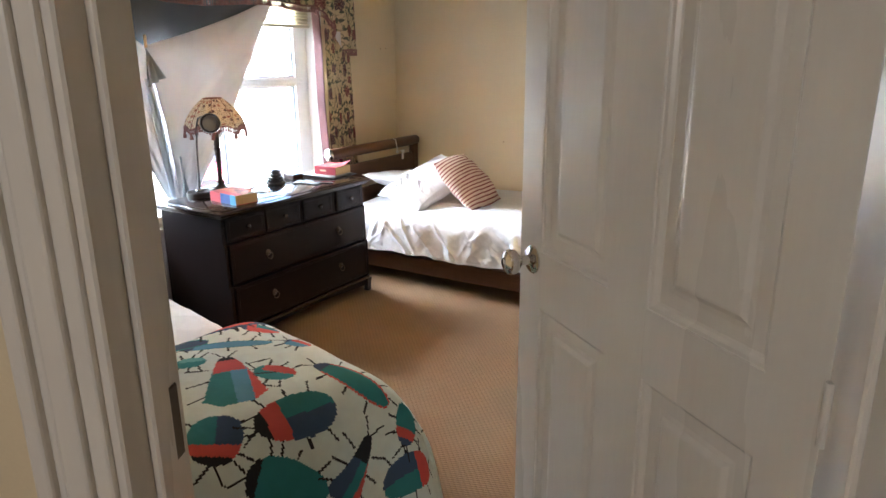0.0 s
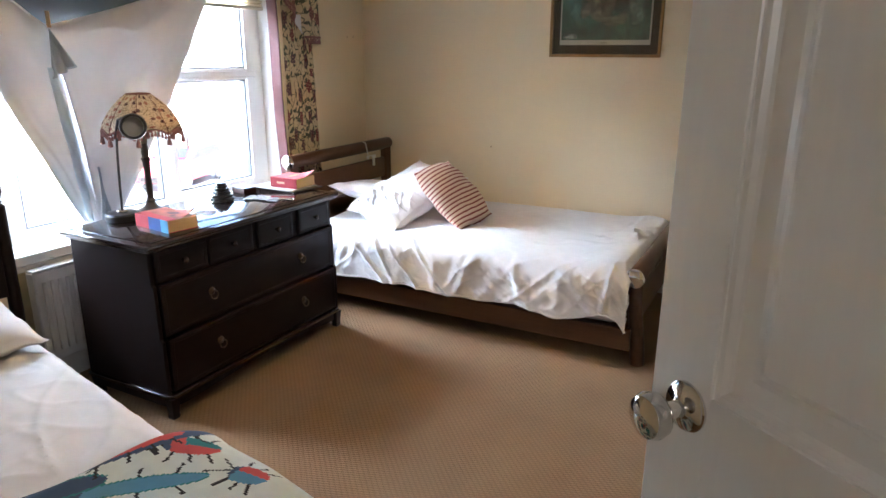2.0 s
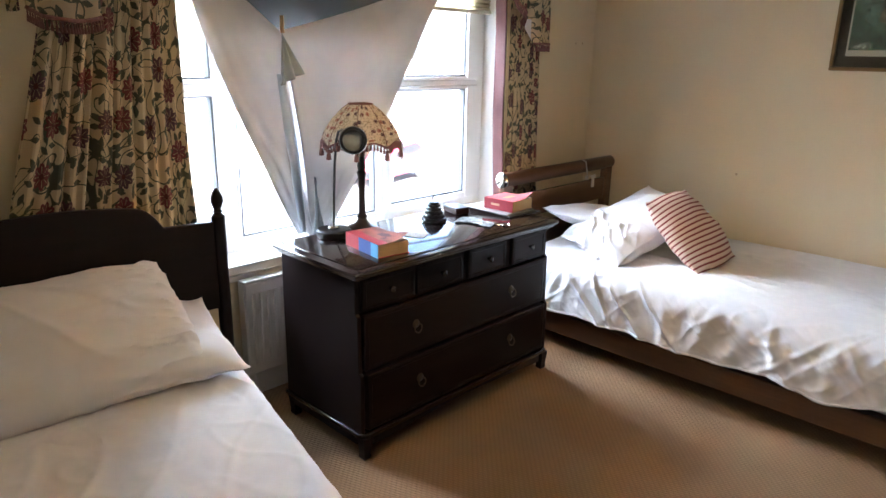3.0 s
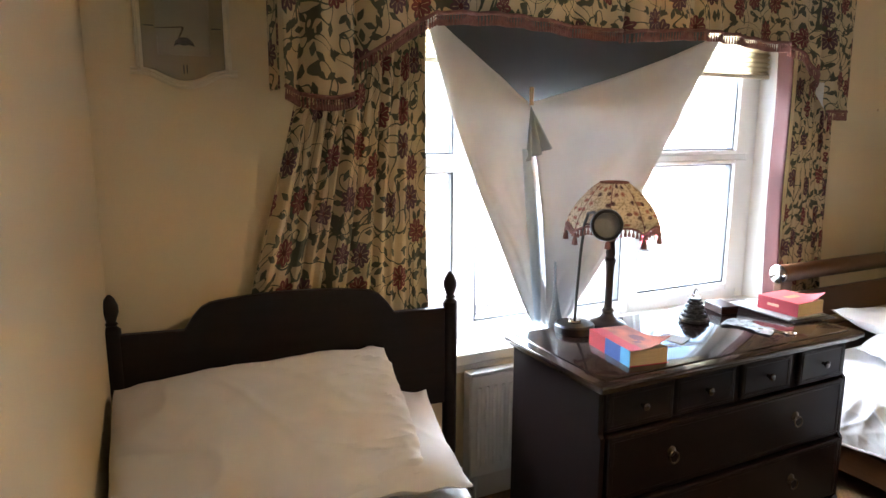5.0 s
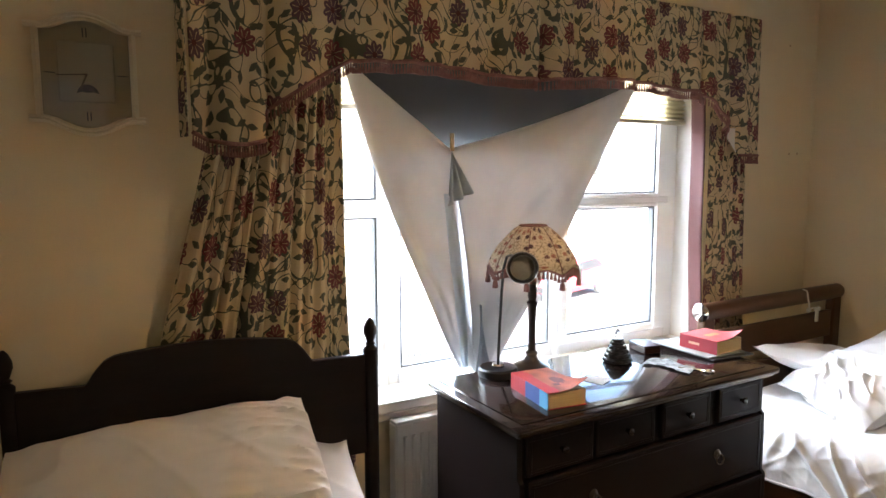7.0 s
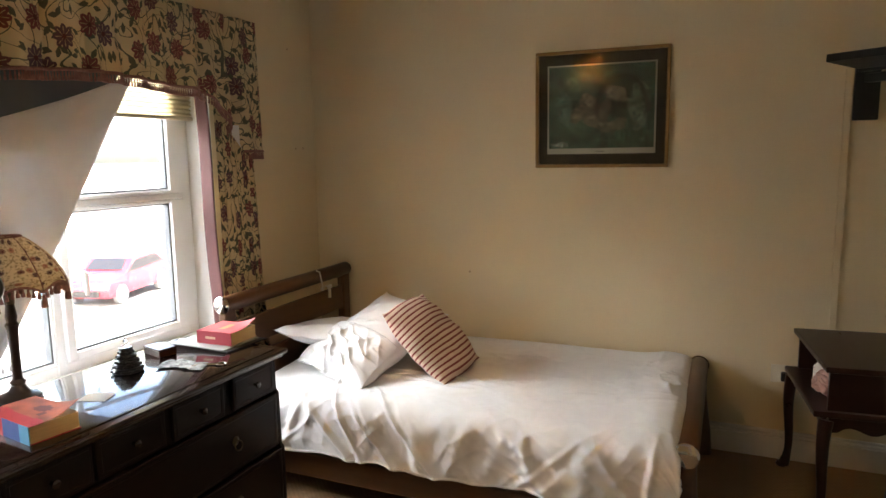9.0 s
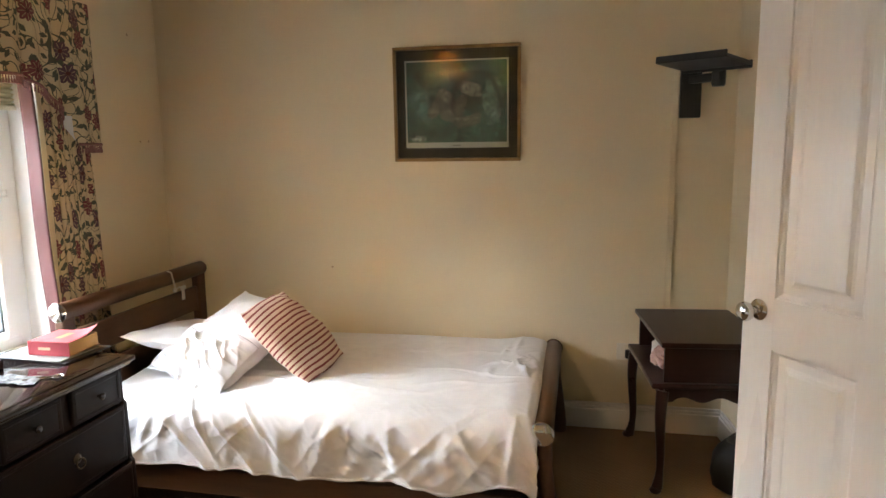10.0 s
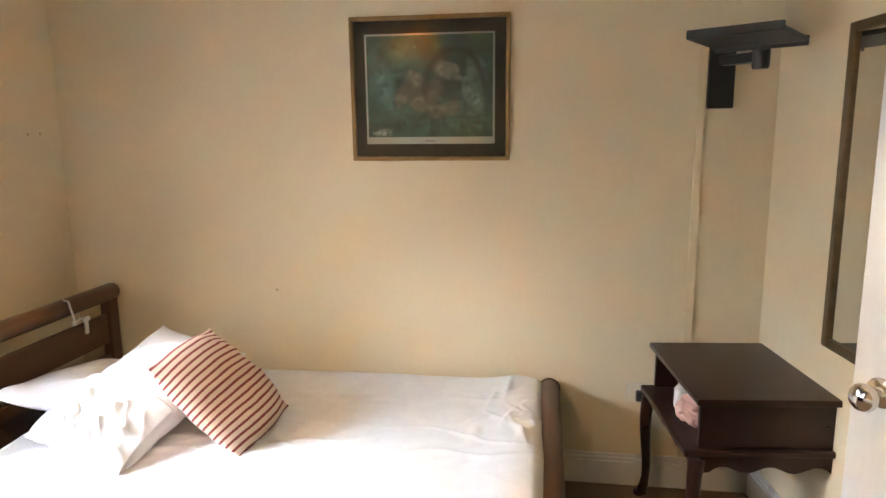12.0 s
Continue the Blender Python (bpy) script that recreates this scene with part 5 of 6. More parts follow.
SP = thing("magnifier_lamp", pose(-2.632, 1.985, DT), "slim black stand with a round glass lens on a stem", "lamp")
part("base", lathe(bmesh.new(), [(0.0, 0.0), (0.066, 0.0), (0.068, 0.004), (0.068, 0.024), (0.062, 0.030), (0.024, 0.032), (0.024, 0.036), (0.0, 0.036)], 32), BLACKMETAL, SP, "round black weighted base", True)
part("boss", lathe(bmesh.new(), [(0.0, 0.034), (0.022, 0.034), (0.020, 0.042), (0.0, 0.044)], 20), CHROME, SP, "", True)
stem = [(0, 0, 0.04), (0.004, 0.002, 0.16), (0.014, 0.002, 0.28), (0.03, 0.0, 0.375), (0.055, -0.006, 0.415), (0.10, -0.02, 0.425), (0.17, -0.05, 0.418)]
part("stem", tube(bmesh.new(), stem, 0.0050, 10), BLACKMETAL, SP, "thin curved stem", True)
ring_m = pose(0.208, -0.058, 0.400, 0, 84, -34)
bm = lathe(bmesh.new(), [(0.038, -0.013), (0.045, -0.013), (0.050, 0.0), (0.047, 0.013), (0.038, 0.015), (0.036, 0.0), (0.038, -0.013)], 32, m=ring_m)
part("lens_ring", bm, BLACKMETAL, SP, "", True)
part("lens", lathe(bmesh.new(), [(0.0, -0.004), (0.037, -0.001), (0.037, 0.001), (0.0, 0.005)], 32, m=ring_m), surface("frosted_lens", (0.22, 0.22, 0.21), (0.30, 0.30, 0.29), 0.15), SP, "grey frosted glass disc", True)


def book(name, m, w, d, h, cover, spine, label, group, lift=0.0):
    """Closed paperback, spine towards -y; its corner at the origin."""
    b = thing(name, m, label, "book", group)
    part("page_block", box(bmesh.new(), 0.004, w - 0.003, 0.004, d - 0.003, 0.002, h - 0.002, 0.001), PAPER, b)
    bm = sheet(lambda u, v: (w * u, d * v, h + lift * max(0.0, (u + v - 1.25)) ** 2 * 0.3), 24, 24, lambda u, v: (u, v))
    c = part("front_cover", bm, CARD, b)
    paint_faces(c, cover)
    thicken(c, 0.0015, 0)
    bm = sheet(lambda u, v: (w * u, -0.001, h * v), 24, 10, lambda u, v: (u, v))
    c = part("spine", bm, CARD, b)
    paint_faces(c, spine)
    thicken(c, 0.002, 0)
    bm = sheet(lambda u, v: (w * u, d * v, 0.0012), 2, 2, lambda u, v: (u, v))
    c = part("back_cover", bm, CARD, b)
    paint_faces(c, lambda u, v: spine(0.3, 0.5))
    thicken(c, 0.0015, 0)
    return b


RED, ORANGE, BLUE, CYAN, CREAM = (0.55, 0.035, 0.045), (0.62, 0.16, 0.075), (0.05, 0.11, 0.36), (0.12, 0.42, 0.66), (0.62, 0.52, 0.40)


def cover_a(u, v):
    if v < 0.30 + 0.02 * math.sin(u * 9):
        return RED
    if (u - 0.55) ** 2 + (v - 0.68) ** 2 < 0.02 or (u - 0.7) ** 2 * 2 + (v - 0.5) ** 2 < 0.006:
        return (0.20, 0.05, 0.04)
    return tuple(c * (0.8 + 0.5 * nz(u * 4, v * 4, 2)) for c in ORANGE)


def spine_a(u, v):
    if u < 0.40:
        return RED
    return BLUE if u < 0.80 else CYAN


def cover_b(u, v):
    if 0.42 < u < 0.60 and 0.3 < v < 0.75:
        return (0.55, 0.22, 0.06)
    return tuple(c * (0.9 + 0.4 * nz(u * 5, v * 5, 6)) for c in (0.50, 0.055, 0.060))


def spine_b(u, v):
    return (0.70, 0.45, 0.30) if 0.45 < v < 0.56 and 0.25 < u < 0.55 else (0.40, 0.035, 0.055)


# the corners that lie nearest the room: spine along the short side of the chest
book("paperback_book", pose(-2.500, 1.945, DT, 0, 0, -8), 0.225, 0.135, 0.050, cover_a, spine_a, "thick paperback, red and orange cover, blue spine band", "books on the chest", 0.20)
book("paperback_book", pose(-2.545, 2.79, DT + 0.012, 0, 0, 2), 0.165, 0.155, 0.050, cover_b, spine_b, "thick red paperback lying on dark folders", "books on the chest", 0.16)
bm = box(bmesh.new(), 0.0, 0.29, 0.0, 0.215, 0.0, 0.005, 0.002)
f = single("folder", bm, BLACK, pose(-2.645, 2.765, DT, 0, 0, -4), "thin black folder under the red book", "folder")
single("magazine", box(bmesh.new(), 0.0, 0.27, 0.0, 0.20, 0.0, 0.005, 0.001), surface("grey_magazine", (0.20, 0.22, 0.22), (0.42, 0.44, 0.42), 0.3, scale=14), pose(-2.648, 2.755, DT + 0.0055, 0, 0, -2), "thin grey magazine on the folder", "magazine")
bx = thing("trinket_box", pose(-2.60, 2.655, DT, 0, 0, -14), "flat dark red wooden trinket box", "box")
part("body", box(bmesh.new(), -0.055, 0.055, -0.035, 0.035, 0.0, 0.022, 0.002), TABLEWOOD, bx)
part("lid", box(bmesh.new(), -0.057, 0.057, -0.037, 0.037, 0.022, 0.030, 0.003), TABLEWOOD, bx)
single("glasses_case_cloth", sheet(lambda u, v: (0.17 * u - 0.085, 0.085 * v - 0.042 + 0.02 * math.sin(u * 5), 0.004 + 0.010 * abs(nz(u * 4, v * 4, 5))), 24, 14), surface("grey_patterned_cloth", (0.05, 0.055, 0.06), (0.30, 0.31, 0.32), 0.8, scale=40, spread=0.12), pose(-2.40, 2.565, DT, 0, 0, 25), "small grey patterned cloth pouch lying flat", "pouch", "", True)
kb = bmesh.new()
tube(kb, [(-0.05, 0.0, 0.004), (0.0, 0.006, 0.004), (0.05, -0.004, 0.004)], 0.004, 8)
tube(kb, [(0.05 + 0.016 * math.cos(k / 12 * 2 * math.pi), -0.004 + 0.016 * math.sin(k / 12 * 2 * math.pi), 0.004) for k in range(13)], 0.003, 6)
single("keys", kb, CHROME, pose(-2.325, 2.60, DT, 0, 0, 40), "small metal keys on the chest top", "keys", "", True)
# black tiered ornament with a clear tip
pc = thing("tiered_ornament", pose(-2.545, 2.455, DT) @ Matrix.Diagonal((1.0, 1.0, 0.80, 1.0)), "black tiered cone ornament with clear glass tip", "ornament")
for k in range(5):
    r, z = 0.050 - 0.0072 * k, 0.019 * k
    tier = lathe(bmesh.new(), [(0.0, z), (r * 0.92, z), (r, z + 0.004), (r, z + 0.012), (r * 0.84, z + 0.019), (0.0, z + 0.019)], 28)
    for q in range(12 - k):
        a = 2 * math.pi * (q + 0.5 * (k % 2)) / (12 - k)
        lathe(tier, [(0.0, -0.008), (0.007, -0.004), (0.007, 0.004), (0.0, 0.009)], 8, m=pose(r * 0.98 * math.cos(a), r * 0.98 * math.sin(a), z + 0.010))
    part("tier", tier, BLACKMETAL, pc, "", True)
part("cup", lathe(bmesh.new(), [(0.0, 0.095), (0.020, 0.095), (0.023, 0.106), (0.019, 0.108), (0.0, 0.104)], 20), BLACKMETAL, pc, "", True)
part("tip", lathe(bmesh.new(), [(0.0, 0.108), (0.009, 0.110), (0.012, 0.122), (0.007, 0.136), (0.003, 0.150), (0.0, 0.151)], 14), CRYSTAL, pc, "clear glass tip", True)
single("paper_slip", sheet(lambda u, v: (0.09 * u, 0.07 * v, 0.002 + 0.004 * u * v), 4, 4), surface("white_paper", (0.66, 0.66, 0.66), (0.72, 0.72, 0.72), 0.8), pose(-2.45, 2.18, DT, 0, 0, 20), "small slip of white paper", "paper")

# ---- framed print ----
pic = thing("framed_picture", pose(-1.243, NY - 0.001, 1.664, 90, 0, 0) @ pose(0, 0, 0, 1.0), "framed dark woodland print, gilt frame, dark brown mount", "picture")
PW, PH = 0.325, 0.286
bm = bmesh.new()
for x0, x1, y0, y1 in ((-PW, PW, PH - 0.017, PH), (-PW, PW, -PH, -PH + 0.017), (-PW, -PW + 0.017, -PH + 0.017, PH - 0.017), (PW - 0.017, PW, -PH + 0.017, PH - 0.017)):
    box(bm, x0, x1, y0, y1, 0.0, 0.024, 0.005, 2)
part("frame", bm, GILT, pic, "narrow dull gilt frame")
part("mount", box(bmesh.new(), -PW + 0.016, PW - 0.016, -PH + 0.016, PH - 0.016, 0.004, 0.010, 0), surface("dark_brown_mount", (0.014, 0.010, 0.007), (0.022, 0.016, 0.011), 0.9), pic, "dark brown card mount")
part("print_border", box(bmesh.new(), -0.264, 0.264, -0.218, 0.218, 0.010, 0.0112, 0), surface("print_paper", (0.38, 0.38, 0.31), (0.46, 0.46, 0.38), 0.8), pic)


def woodland(u, v):
    """Rocks and roots in dark greens round a hollow; no figures."""
    g = 0.5 + 0.5 * nz(u * 5, v * 5, 1) + 0.35 * nz(u * 14, v * 14, 2) + 0.2 * nz(u * 40, v * 40, 3)
    c = Vector((0.036, 0.080, 0.056)) * (0.25 + g)
    k = math.exp(-(((u - 0.66) / 0.20) ** 2 + ((v - 0.62) / 0.25) ** 2))
    c *= 1 - 0.7 * k
    shapes = ((0.86, 0.50, 0.11, 0.32, 0.0, (0.11, 0.165, 0.125)), (0.12, 0.55, 0.12, 0.34, 0.3, (0.065, 0.120, 0.100)), (0.63, 0.66, 0.13, 0.12, 0.5, (0.13, 0.125, 0.090)),
              (0.40, 0.50, 0.10, 0.17, 0.2, (0.125, 0.115, 0.080)), (0.29, 0.42, 0.07, 0.13, -0.3, (0.115, 0.105, 0.075)), (0.46, 0.33, 0.13, 0.11, 0.6, (0.105, 0.100, 0.070)),
              (0.64, 0.27, 0.12, 0.10, -0.5, (0.095, 0.092, 0.064)), (0.54, 0.45, 0.07, 0.16, -0.2, (0.075, 0.070, 0.048)), (0.11, 0.05, 0.10, 0.04, 0.0, (0.15, 0.18, 0.15)))
    for cx, cy, rx, ry, lean, col in shapes:
        du, dv = u - cx, v - cy
        d = ((du + lean * dv) / rx) ** 2 + (dv / ry) ** 2 + 0.55 * nz(u * 11, v * 11, cx)
        w = max(0.0, min(1.0, 2.6 - 2.4 * d))
        c = c.lerp(Vector(col) * (0.45 + 0.8 * g) * (1.1 - 0.5 * min(1.0, d)), w * 0.9)
    arch = abs(math.hypot((u - 0.70) / 0.24, (v - 0.42) / 0.44) - 1.0)
    if v > 0.42:
        c *= 1 - 0.75 * max(0.0, 1 - arch / 0.16)
    if v < 0.20:
        c *= 0.6 + 1.0 * ridge(u * 22, v * 26, 3, 3)
    fine = 1 + 0.6 * nz(u * 30, v * 22, 11) + 0.4 * nz(u * 70, v * 60, 12)
    c *= max(0.25, fine)
    return tuple(max(0.004, 2.0 * x ** 1.06) for x in c)


bm = sheet(lambda u, v: (-0.256 + 0.512 * u, -0.190 + 0.400 * v, 0.0124), 200, 160, lambda u, v: (u, v))
pr = part("art_print", bm, ARTPRINT, pic, "dim woodland scene in greens")
paint_faces(pr, woodland)
part("caption_bar", box(bmesh.new(), -0.02, 0.02, -0.209, -0.203, 0.0112, 0.0116, 0), surface("caption_grey", (0.2, 0.2, 0.17), (0.24, 0.24, 0.2), 0.8), pic)
gl = part("glass", box(bmesh.new(), -PW + 0.016, PW - 0.016, -PH + 0.016, PH - 0.016, 0.015, 0.017, 0), GLASS, pic, "picture glass")
gl.visible_shadow = False

# ---- bracket with tray, and its cable cover ----
tv = thing("wall_bracket", pose(0, 0, 0), "black swivel wall bracket with an empty tray", "bracket")
part("wall_plate", box(bmesh.new(), -0.172, -0.080, NY - 0.035, NY, 1.572, 1.80, 0.004, 2), BLACK, tv)
bm = box(bmesh.new(), -0.022, 0.022, -0.16, 0.02, -0.018, 0.018, 0.004, m=pose(-0.115, NY - 0.05, 1.745, 0, 0, 38))
part("arm", bm, BLACK, tv)
part("pivot", lathe(bmesh.new(), [(0.0, -0.055), (0.026, -0.055), (0.030, -0.045), (0.030, 0.03), (0.0, 0.03)], 20, m=pose(-0.03, NY - 0.155, 1.758)), BLACK, tv, "", True)
tray = pose(-0.118, 3.918, 1.791, -3.5, 0, -36)
bm = box(bmesh.new(), -0.155, 0.155, -0.120, 0.120, -0.008, 0.008, 0.003, m=tray)
box(bm, -0.155, 0.155, -0.127, -0.115, -0.008, 0.022, 0.003, m=tray)
box(bm, -0.155, 0.155, 0.112, 0.120, -0.02, 0.014, 0.003, m=tray)
part("tray", bm, BLACK, tv)
trunk = single("cable_cover", box(bmesh.new(), -0.205, -0.176, NY - 0.014, NY, 0.14, 1.795, 0.003, 2), PLASTER, pose(0, 0, 0), "cream painted cable cover down the wall", "cable cover")

# ---- mirror on the skewed wall ----
em = wall_turn(NE, H2)
MW0, MW1 = 0.485, 0.90
mir = thing("wall_mirror", em @ pose(0, 0, 0), "tall wall mirror in a narrow dark gilt frame", "mirror")
bm = bmesh.new()
for x0, x1, z0, z1 in ((MW0, MW0 + 0.03, 0.80, 1.805), (MW1 - 0.03, MW1, 0.80, 1.805), (MW0 + 0.03, MW1 - 0.03, 0.80, 0.83), (MW0 + 0.03, MW1 - 0.03, 1.775, 1.805)):
    box(bm, x0, x1, -0.022, 0.0, z0, z1, 0.005, 2)
part("frame", bm, surface("dark_bronze_gilt", (0.09, 0.058, 0.026), (0.18, 0.115, 0.05), 0.45, 0.4, scale=20), mir, "dark gilt wooden frame")
m, n, l, b = basic("silvered_glass", 0.01, 1.0)
b.inputs["Base Color"].default_value = (0.86, 0.88, 0.87, 1)
part("mirror_glass", box(bmesh.new(), MW0 + 0.028, MW1 - 0.028, -0.010, -0.006, 0.828, 1.777, 0), m, mir)

# ---- side table ----
ST = pose(-0.045, 3.895, 0, 0, 0, 6.0)
tab = thing("side_table", ST, "red mahogany side table, cabriole legs, open-sided box top", "side table")


def cabriole(x, y, sx, sy):
    pts, rad = [], []
    for k in range(13):
        t = k / 12
        bow = 0.020 * math.sin(t * math.pi) * (1 - t) - 0.012 * math.sin(t * math.pi) * t
        pts.append((x + sx * (bow + 0.012 * t ** 5), y + sy * (bow + 0.012 * t ** 5), 0.44 - 0.425 * t))
        rad.append(0.028 - 0.014 * t ** 0.7 + 0.010 * max(0.0, t - 0.86) / 0.14)
    bm = tube(bmesh.new(), pts, rad, 12)
    lathe(bm, [(0.0, 0.0), (0.022, 0.0), (0.026, 0.008), (0.020, 0.020), (0.0, 0.026)], 14, m=pose(x + sx * 0.020, y + sy * 0.020, 0))
    return bm


for x, y in ((-0.255, -0.262), (0.195, -0.262), (-0.275, 0.255), (0.195, 0.255)):
    part("leg", cabriole(x, y, -1 if x < 0 else 1, -1 if y < 0 else 1), TABLEWOOD, tab, "cabriole leg with pad foot", True)
bm = apron(bmesh.new(), -0.25, 0.20, 0.395, 0.455, 0.018, pose(0, -0.268, 0) @ pose(0, 0, 0, 0, 0, -90) @ pose(0, 0, 0), 3, 0.022)
part("front_apron", bm, TABLEWOOD, tab)
bm = apron(bmesh.new(), -0.26, 0.25, 0.40, 0.455, 0.018, pose(-0.262, 0, 0), 3, 0.02)
part("side_apron", bm, TABLEWOOD, tab)
bm = apron(bmesh.new(), -0.26, 0.25, 0.40, 0.455, 0.018, pose(0.205, 0, 0), 3, 0.02)
part("side_apron", bm, TABLEWOOD, tab)
part("shelf", box(bmesh.new(), -0.305, 0.215, -0.292, 0.28, 0.455, 0.478, 0.006, 2), TABLEWOOD, tab)
bm = bmesh.new()
box(bm, -0.255, 0.205, -0.272, -0.252, 0.478, 0.632, 0.002)
part("front_panel", bm, TABLEWOOD, tab)
part("back_panel", box(bmesh.new(), -0.255, 0.205, 0.250, 0.268, 0.478, 0.632, 0.002), TABLEWOOD, tab)
part("end_panel", box(bmesh.new(), 0.187, 0.205, -0.252, 0.250, 0.478, 0.632, 0.002), TABLEWOOD, tab)
part("tabletop", box(bmesh.new(), -0.275, 0.222, -0.300, 0.288, 0.632, 0.654, 0.005, 2), TABLEWOOD, tab, "polished dark top")
toy = bmesh.new()
bmesh.ops.create_icosphere(toy, subdivisions=5, radius=1.0)
for v in toy.verts:
    p = v.co.copy()
    k = 1 + 0.22 * nz(p.x * 1.6, p.y * 1.6, p.z * 1.6 + 3) - 0.20 * (1 - abs(nz(p.x * 2.4, p.y * 2.4, p.z * 2.4))) ** 5 + 0.05 * nz(p.x * 7, p.y * 7, p.z * 7)
    v.co = Vector((p.x * 0.060 * k, p.y * 0.088 * k, max(-0.042, p.z * 0.055 * k)))
toy.transform(ST @ pose(-0.205, -0.07, 0.521))
single("pink_cloth", toy, linen("pink_cloth", (0.50, 0.30, 0.26), (0.60, 0.38, 0.33)), pose(0, 0, 0), "soft pale pink cloth bundle inside the table", "cloth", "", True)
single("white_jar", lathe(bmesh.new(), [(0.0, 0.0), (0.026, 0.0), (0.028, 0.01), (0.027, 0.07), (0.014, 0.085), (0.014, 0.10), (0.0, 0.10)], 18), WHITEPLASTIC, ST @ pose(-0.21, 0.06, 0.479), "small white plastic jar on the table shelf", "jar", "", True)
bag = lathe(bmesh.new(), [(0.0, 0.0), (0.10, 0.0), (0.125, 0.02), (0.135, 0.08), (0.130, 0.15), (0.105, 0.205), (0.085, 0.235), (0.075, 0.245), (0.060, 0.225), (0.0, 0.20)], 36)
for v in bag.verts:
    k = 1 + 0.14 * nz(v.co.x * 14, v.co.y * 14, v.co.z * 14)
    v.co.x, v.co.y, v.co.z = v.co.x * k, v.co.y * k, v.co.z * (1 + 0.10 * nz(v.co.x * 9, v.co.y * 9, 4))
single("black_bag", bag, surface("black_nylon", (0.010, 0.010, 0.011), (0.020, 0.020, 0.022), 0.65, bump=0.02), pose(0.065, 3.68, 0.0, 0, 0, 20) @ Matrix.Scale(0.88, 4), "soft black bag on the carpet under the table", "bag", "", True)
so = thing("wall_socket", pose(-0.385, NY - 0.001, 0.415), "ivory plastic wall socket with a black plug", "socket")
part("plate", box(bmesh.new(), -0.043, 0.043, -0.009, 0.0, -0.043, 0.043, 0.003, 2), IVORY, so)
part("plug", box(bmesh.new(), -0.002, 0.038, -0.038, -0.009, -0.028, 0.014, 0.005, 2), BLACK, so, "black plug")
# small marks on the plaster
for x, y, z, ax in ((-1.94, NY - 0.001, 0.812, 0), (WX + 0.001, 4.09, 1.50, 1), (WX + 0.001, 3.98, 2.04, 1), (WX + 0.001, 4.02, 1.498, 1)):
    m = pose(x, y, z, 90, 0, 0) if ax == 0 else pose(x, y, z, 90, 0, 90)
    single("wall_mark", lathe(bmesh.new(), [(0.0, 0.0), (0.007, 0.0), (0.005, 0.0012), (0.0, 0.0014)], 9, m=m @ pose(0, 0, 0)), surface("old_filler", (0.44, 0.33, 0.22), (0.54, 0.42, 0.28), 0.9), pose(0, 0, 0), "small brown mark on cream plaster", "mark", "marks on the walls")

# ---- ceiling pendant, mirrored in the picture's glass ----
pd = thing("pendant_lamp", pose(-1.68, 2.2, 0), "lit pendant lamp, amber cloth shade with beaded hem", "lamp")
part("flex", tube(bmesh.new(), [(0, 0, CEIL), (0, 0, 2.075)], 0.004, 8), WHITEPLASTIC, pd)
part("ceiling_rose", lathe(bmesh.new(), [(0.0, CEIL), (0.045, CEIL), (0.04, CEIL - 0.02), (0.012, CEIL - 0.035), (0.0, CEIL - 0.035)], 20), WHITEPLASTIC, pd, "", True)


def pend(u, v):
    a = 2 * math.pi * u
    k = abs(math.sin(a * 3))
    r = (0.045 + 0.130 * math.sqrt(1 - (1 - v) ** 2)) * (1 - 0.05 * (1 - k) * v)
    return (r * math.cos(a), r * math.sin(a), 2.122 - 0.165 * v + 0.040 * v ** 4 * k)


AMBER = linen("amber_shade_cloth", (0.58, 0.36, 0.15), (0.66, 0.43, 0.20), through_light=0.5, wrinkle=6, depth=0.05)
thicken(part("shade", sheet(pend, 80, 16), AMBER, pd, "amber scalloped cloth shade", True), 0.0015, 0)
bm = bmesh.new()
for i in range(64):
    x, y, z = pend(i / 64, 1.0)
    for k in range(3):
        lathe(bm, [(0.0, -0.008), (0.0085, 0.0), (0.0, 0.008)], 6, m=pose(x, y, z - 0.007 - 0.015 * k))
part("bead_fringe", bm, linen("bead_amber", (0.93, 0.84, 0.62), (0.96, 0.88, 0.68), through_light=0.92, depth=0.0), pd, "row of amber beads", kind="stuff")
m, n, l, b = basic("lit_bulb", 0.4)
b.inputs["Emission Color"].default_value, b.inputs["Emission Strength"].default_value = (1.0, 0.72, 0.40, 1), 6.0
b.inputs["Base Color"].default_value = (0.8, 0.7, 0.5, 1)
part("bulb", lathe(bmesh.new(), [(0.0, 2.045), (0.013, 2.045), (0.014, 2.055), (0.0, 2.06)], 12), m, pd)

# ---- outside, below the window ----
GZ = -3.3
STONE = surface("pale_paving", (0.30, 0.29, 0.27), (0.40, 0.38, 0.35), 0.9, scale=0.8, grain=30)
ASPHALT = surface("grey_asphalt", (0.10, 0.10, 0.10), (0.16, 0.16, 0.16), 0.9, scale=0.6, grain=40)
RENDERED = surface("cream_render", (0.56, 0.52, 0.42), (0.64, 0.60, 0.50), 0.9, scale=0.7, grain=20)
structure("ground", box(bmesh.new(), -900, 300, -600, 600, GZ - 0.3, GZ, 0), STONE, "pale paving and open ground")
structure("road", box(bmesh.new(), -23, -14.5, -500, 500, GZ + 0.004, GZ + 0.02, 0), ASPHALT, "grey asphalt street")
structure("kerb", box(bmesh.new(), -14.5, -14.3, -500, 500, GZ, GZ + 0.12, 0.01), STONE, "pale stone kerb")
structure("kerb_2", box(bmesh.new(), -23.2, -23.0, -500, 500, GZ, GZ + 0.12, 0.01), STONE, "pale stone kerb")
wallo = thing("garden_wall", pose(0, 0, GZ), "low cream rendered garden wall with coping", "wall")
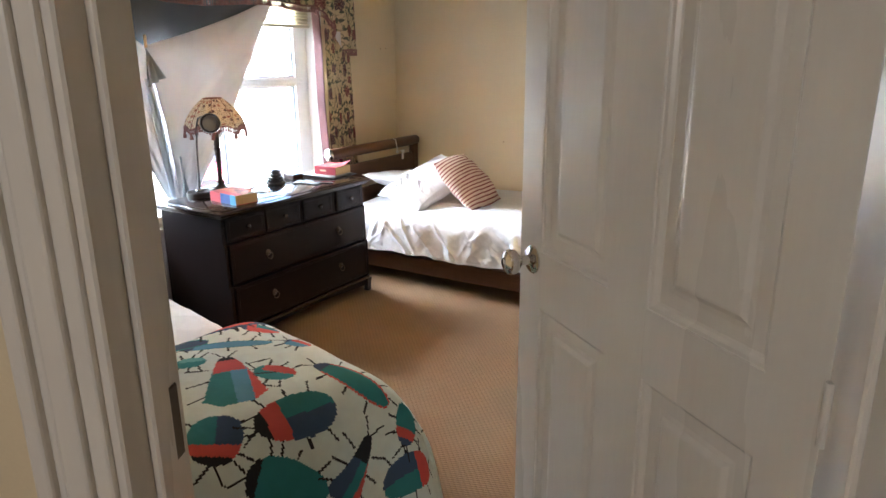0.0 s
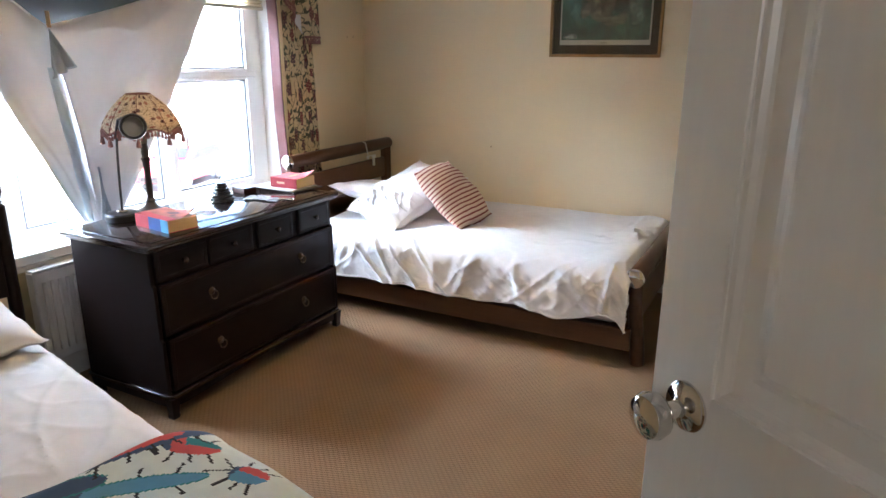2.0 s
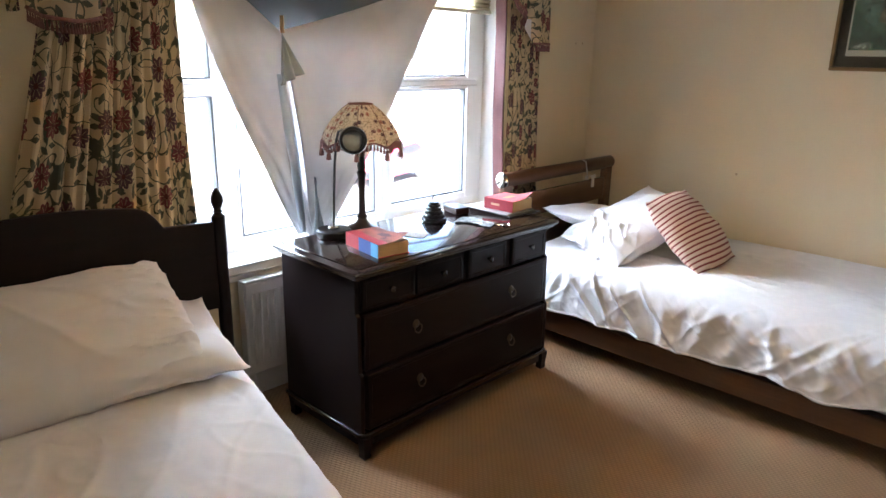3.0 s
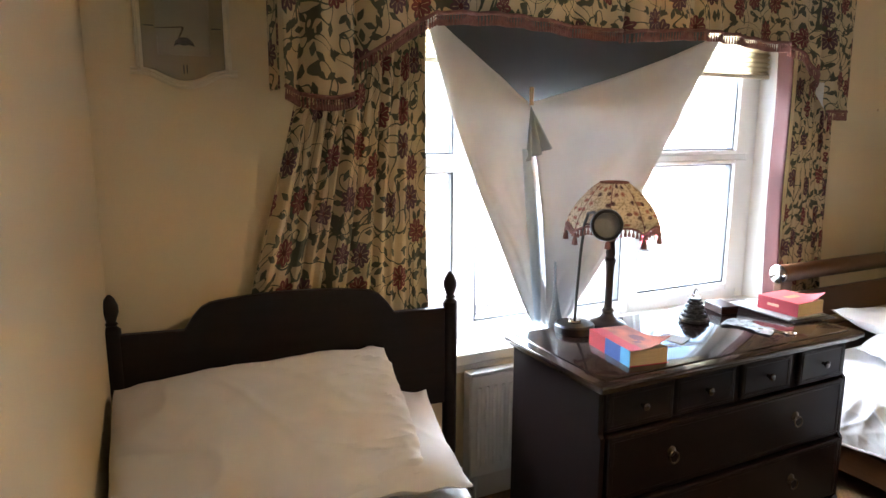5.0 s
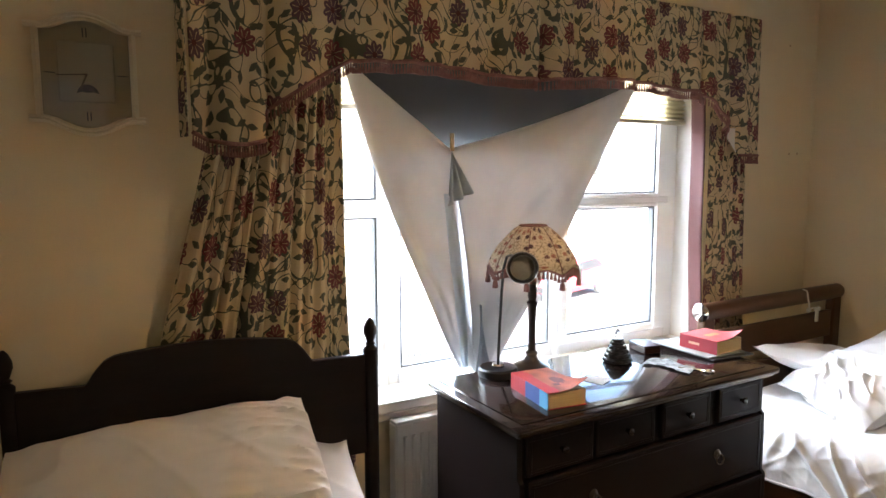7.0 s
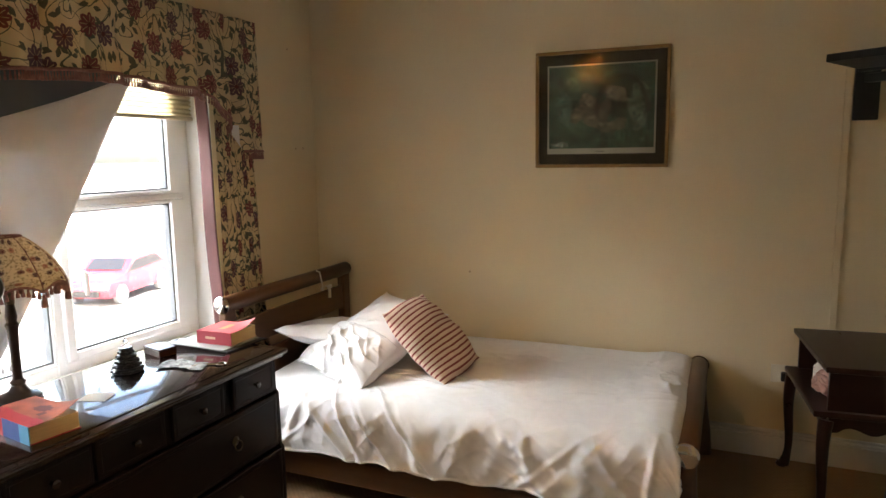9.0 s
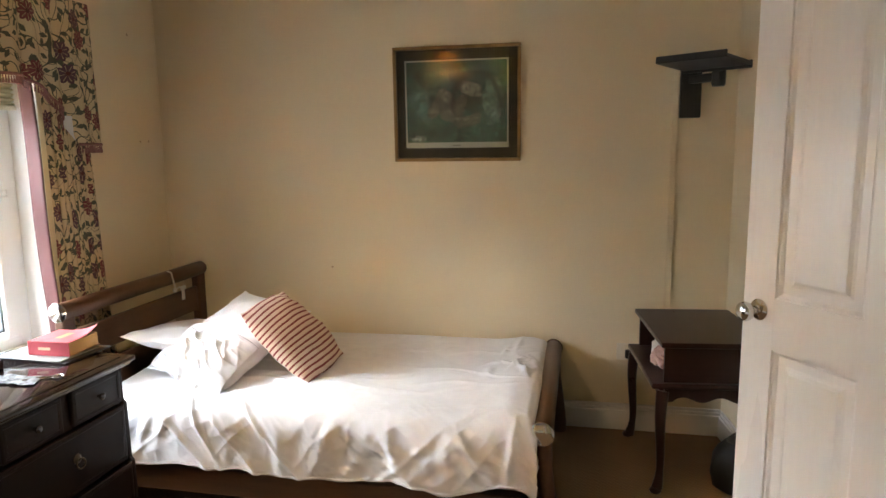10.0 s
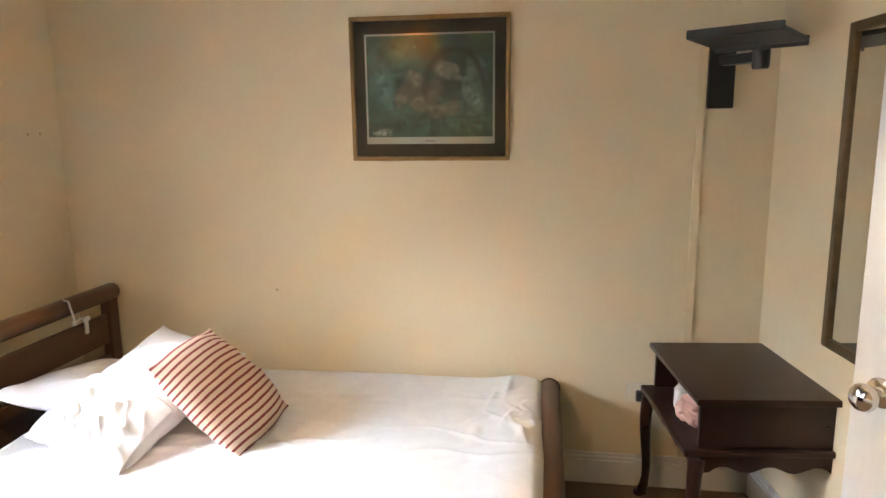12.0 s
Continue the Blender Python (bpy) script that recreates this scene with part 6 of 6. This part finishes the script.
part("body", box(bmesh.new(), -27.2, -26.9, -40, 90, 0, 1.3, 0.02), RENDERED, wallo)
part("coping", box(bmesh.new(), -27.26, -26.84, -40, 90, 1.3, 1.38, 0.02), STONE, wallo)
rl = thing("iron_railing", pose(-12.3, 0.3, GZ), "black iron railing with spear-tipped bars", "railing")
for z in (0.18, 0.92):
    part("rail", box(bmesh.new(), -0.012, 0.012, 1.5, 8.1, z, z + 0.025, 0.003), BLACKMETAL, rl)
me = link(lathe(bmesh.new(), [(0.0, 0.0), (0.012, 0.0), (0.012, 1.02), (0.022, 1.05), (0.028, 1.09), (0.0, 1.17)], 8), "bar", BLACKMETAL)
for k in range(47):
    ob = new("bar", me)
    ob.parent = rl
    ob.matrix_basis = pose(0, 1.55 + 0.14 * k, 0)
car = thing("parked_car", pose(-20.1, 17.4, GZ + 0.02, 0, 0, 107), "red hatchback car parked at the kerb", "car")
CARRED = surface("red_car_paint", (0.34, 0.018, 0.030), (0.40, 0.025, 0.038), 0.25, coat=0.6, bump=0)
side = [(-1.95, 0.30), (-1.97, 0.62), (-1.80, 0.86), (-1.0, 0.98), (-0.45, 1.40), (0.9, 1.46), (1.55, 1.10), (1.92, 0.95), (1.97, 0.55), (1.92, 0.30)]
part("body", prism(bmesh.new(), side, -0.82, 0.82, 0.05, m=pose(0, 0, 0, 90, 0, 0)), CARRED, car, "", True)
for s in (-1, 1):
    part("side_window", prism(bmesh.new(), [(-0.88, 0.98), (-0.42, 1.34), (0.85, 1.40), (1.35, 1.08)], -0.01, 0.01, 0, m=pose(0, s * 0.825, 0, 90, 0, 0)), BLACKMETAL, car)
    for x in (-1.25, 1.22):
        w = part("wheel", lathe(bmesh.new(), [(0.0, -0.10), (0.29, -0.10), (0.32, -0.07), (0.32, 0.07), (0.29, 0.10), (0.0, 0.10)], 24, m=pose(x, s * 0.76, 0.32, 90)), GASKET, car, "", True)
        part("rim", lathe(bmesh.new(), [(0.0, -0.105), (0.20, -0.105), (0.20, 0.105), (0.0, 0.105)], 16, m=pose(x, s * 0.76, 0.32, 90)), CHROME, w)
    part("headlight", box(bmesh.new(), -1.99, -1.86, s * 0.62 - 0.16, s * 0.62 + 0.16, 0.62, 0.76, 0.03), WHITEPLASTIC, car)
part("windscreen", prism(bmesh.new(), [(-1.02, -0.66), (-1.02, 0.66), (-0.48, 0.58), (-0.48, -0.58)], -0.01, 0.01, 0, m=pose(0, 0, 0)), BLACKMETAL, car).matrix_basis = Matrix.Translation((-0.70, 0, 1.24)) @ pose(0, 0, 0, 0, -37.0, 0) @ Matrix.Translation((0.75, 0, 0))
part("grille", box(bmesh.new(), -2.0, -1.9, -0.5, 0.5, 0.34, 0.56, 0.02), BLACKMETAL, car)
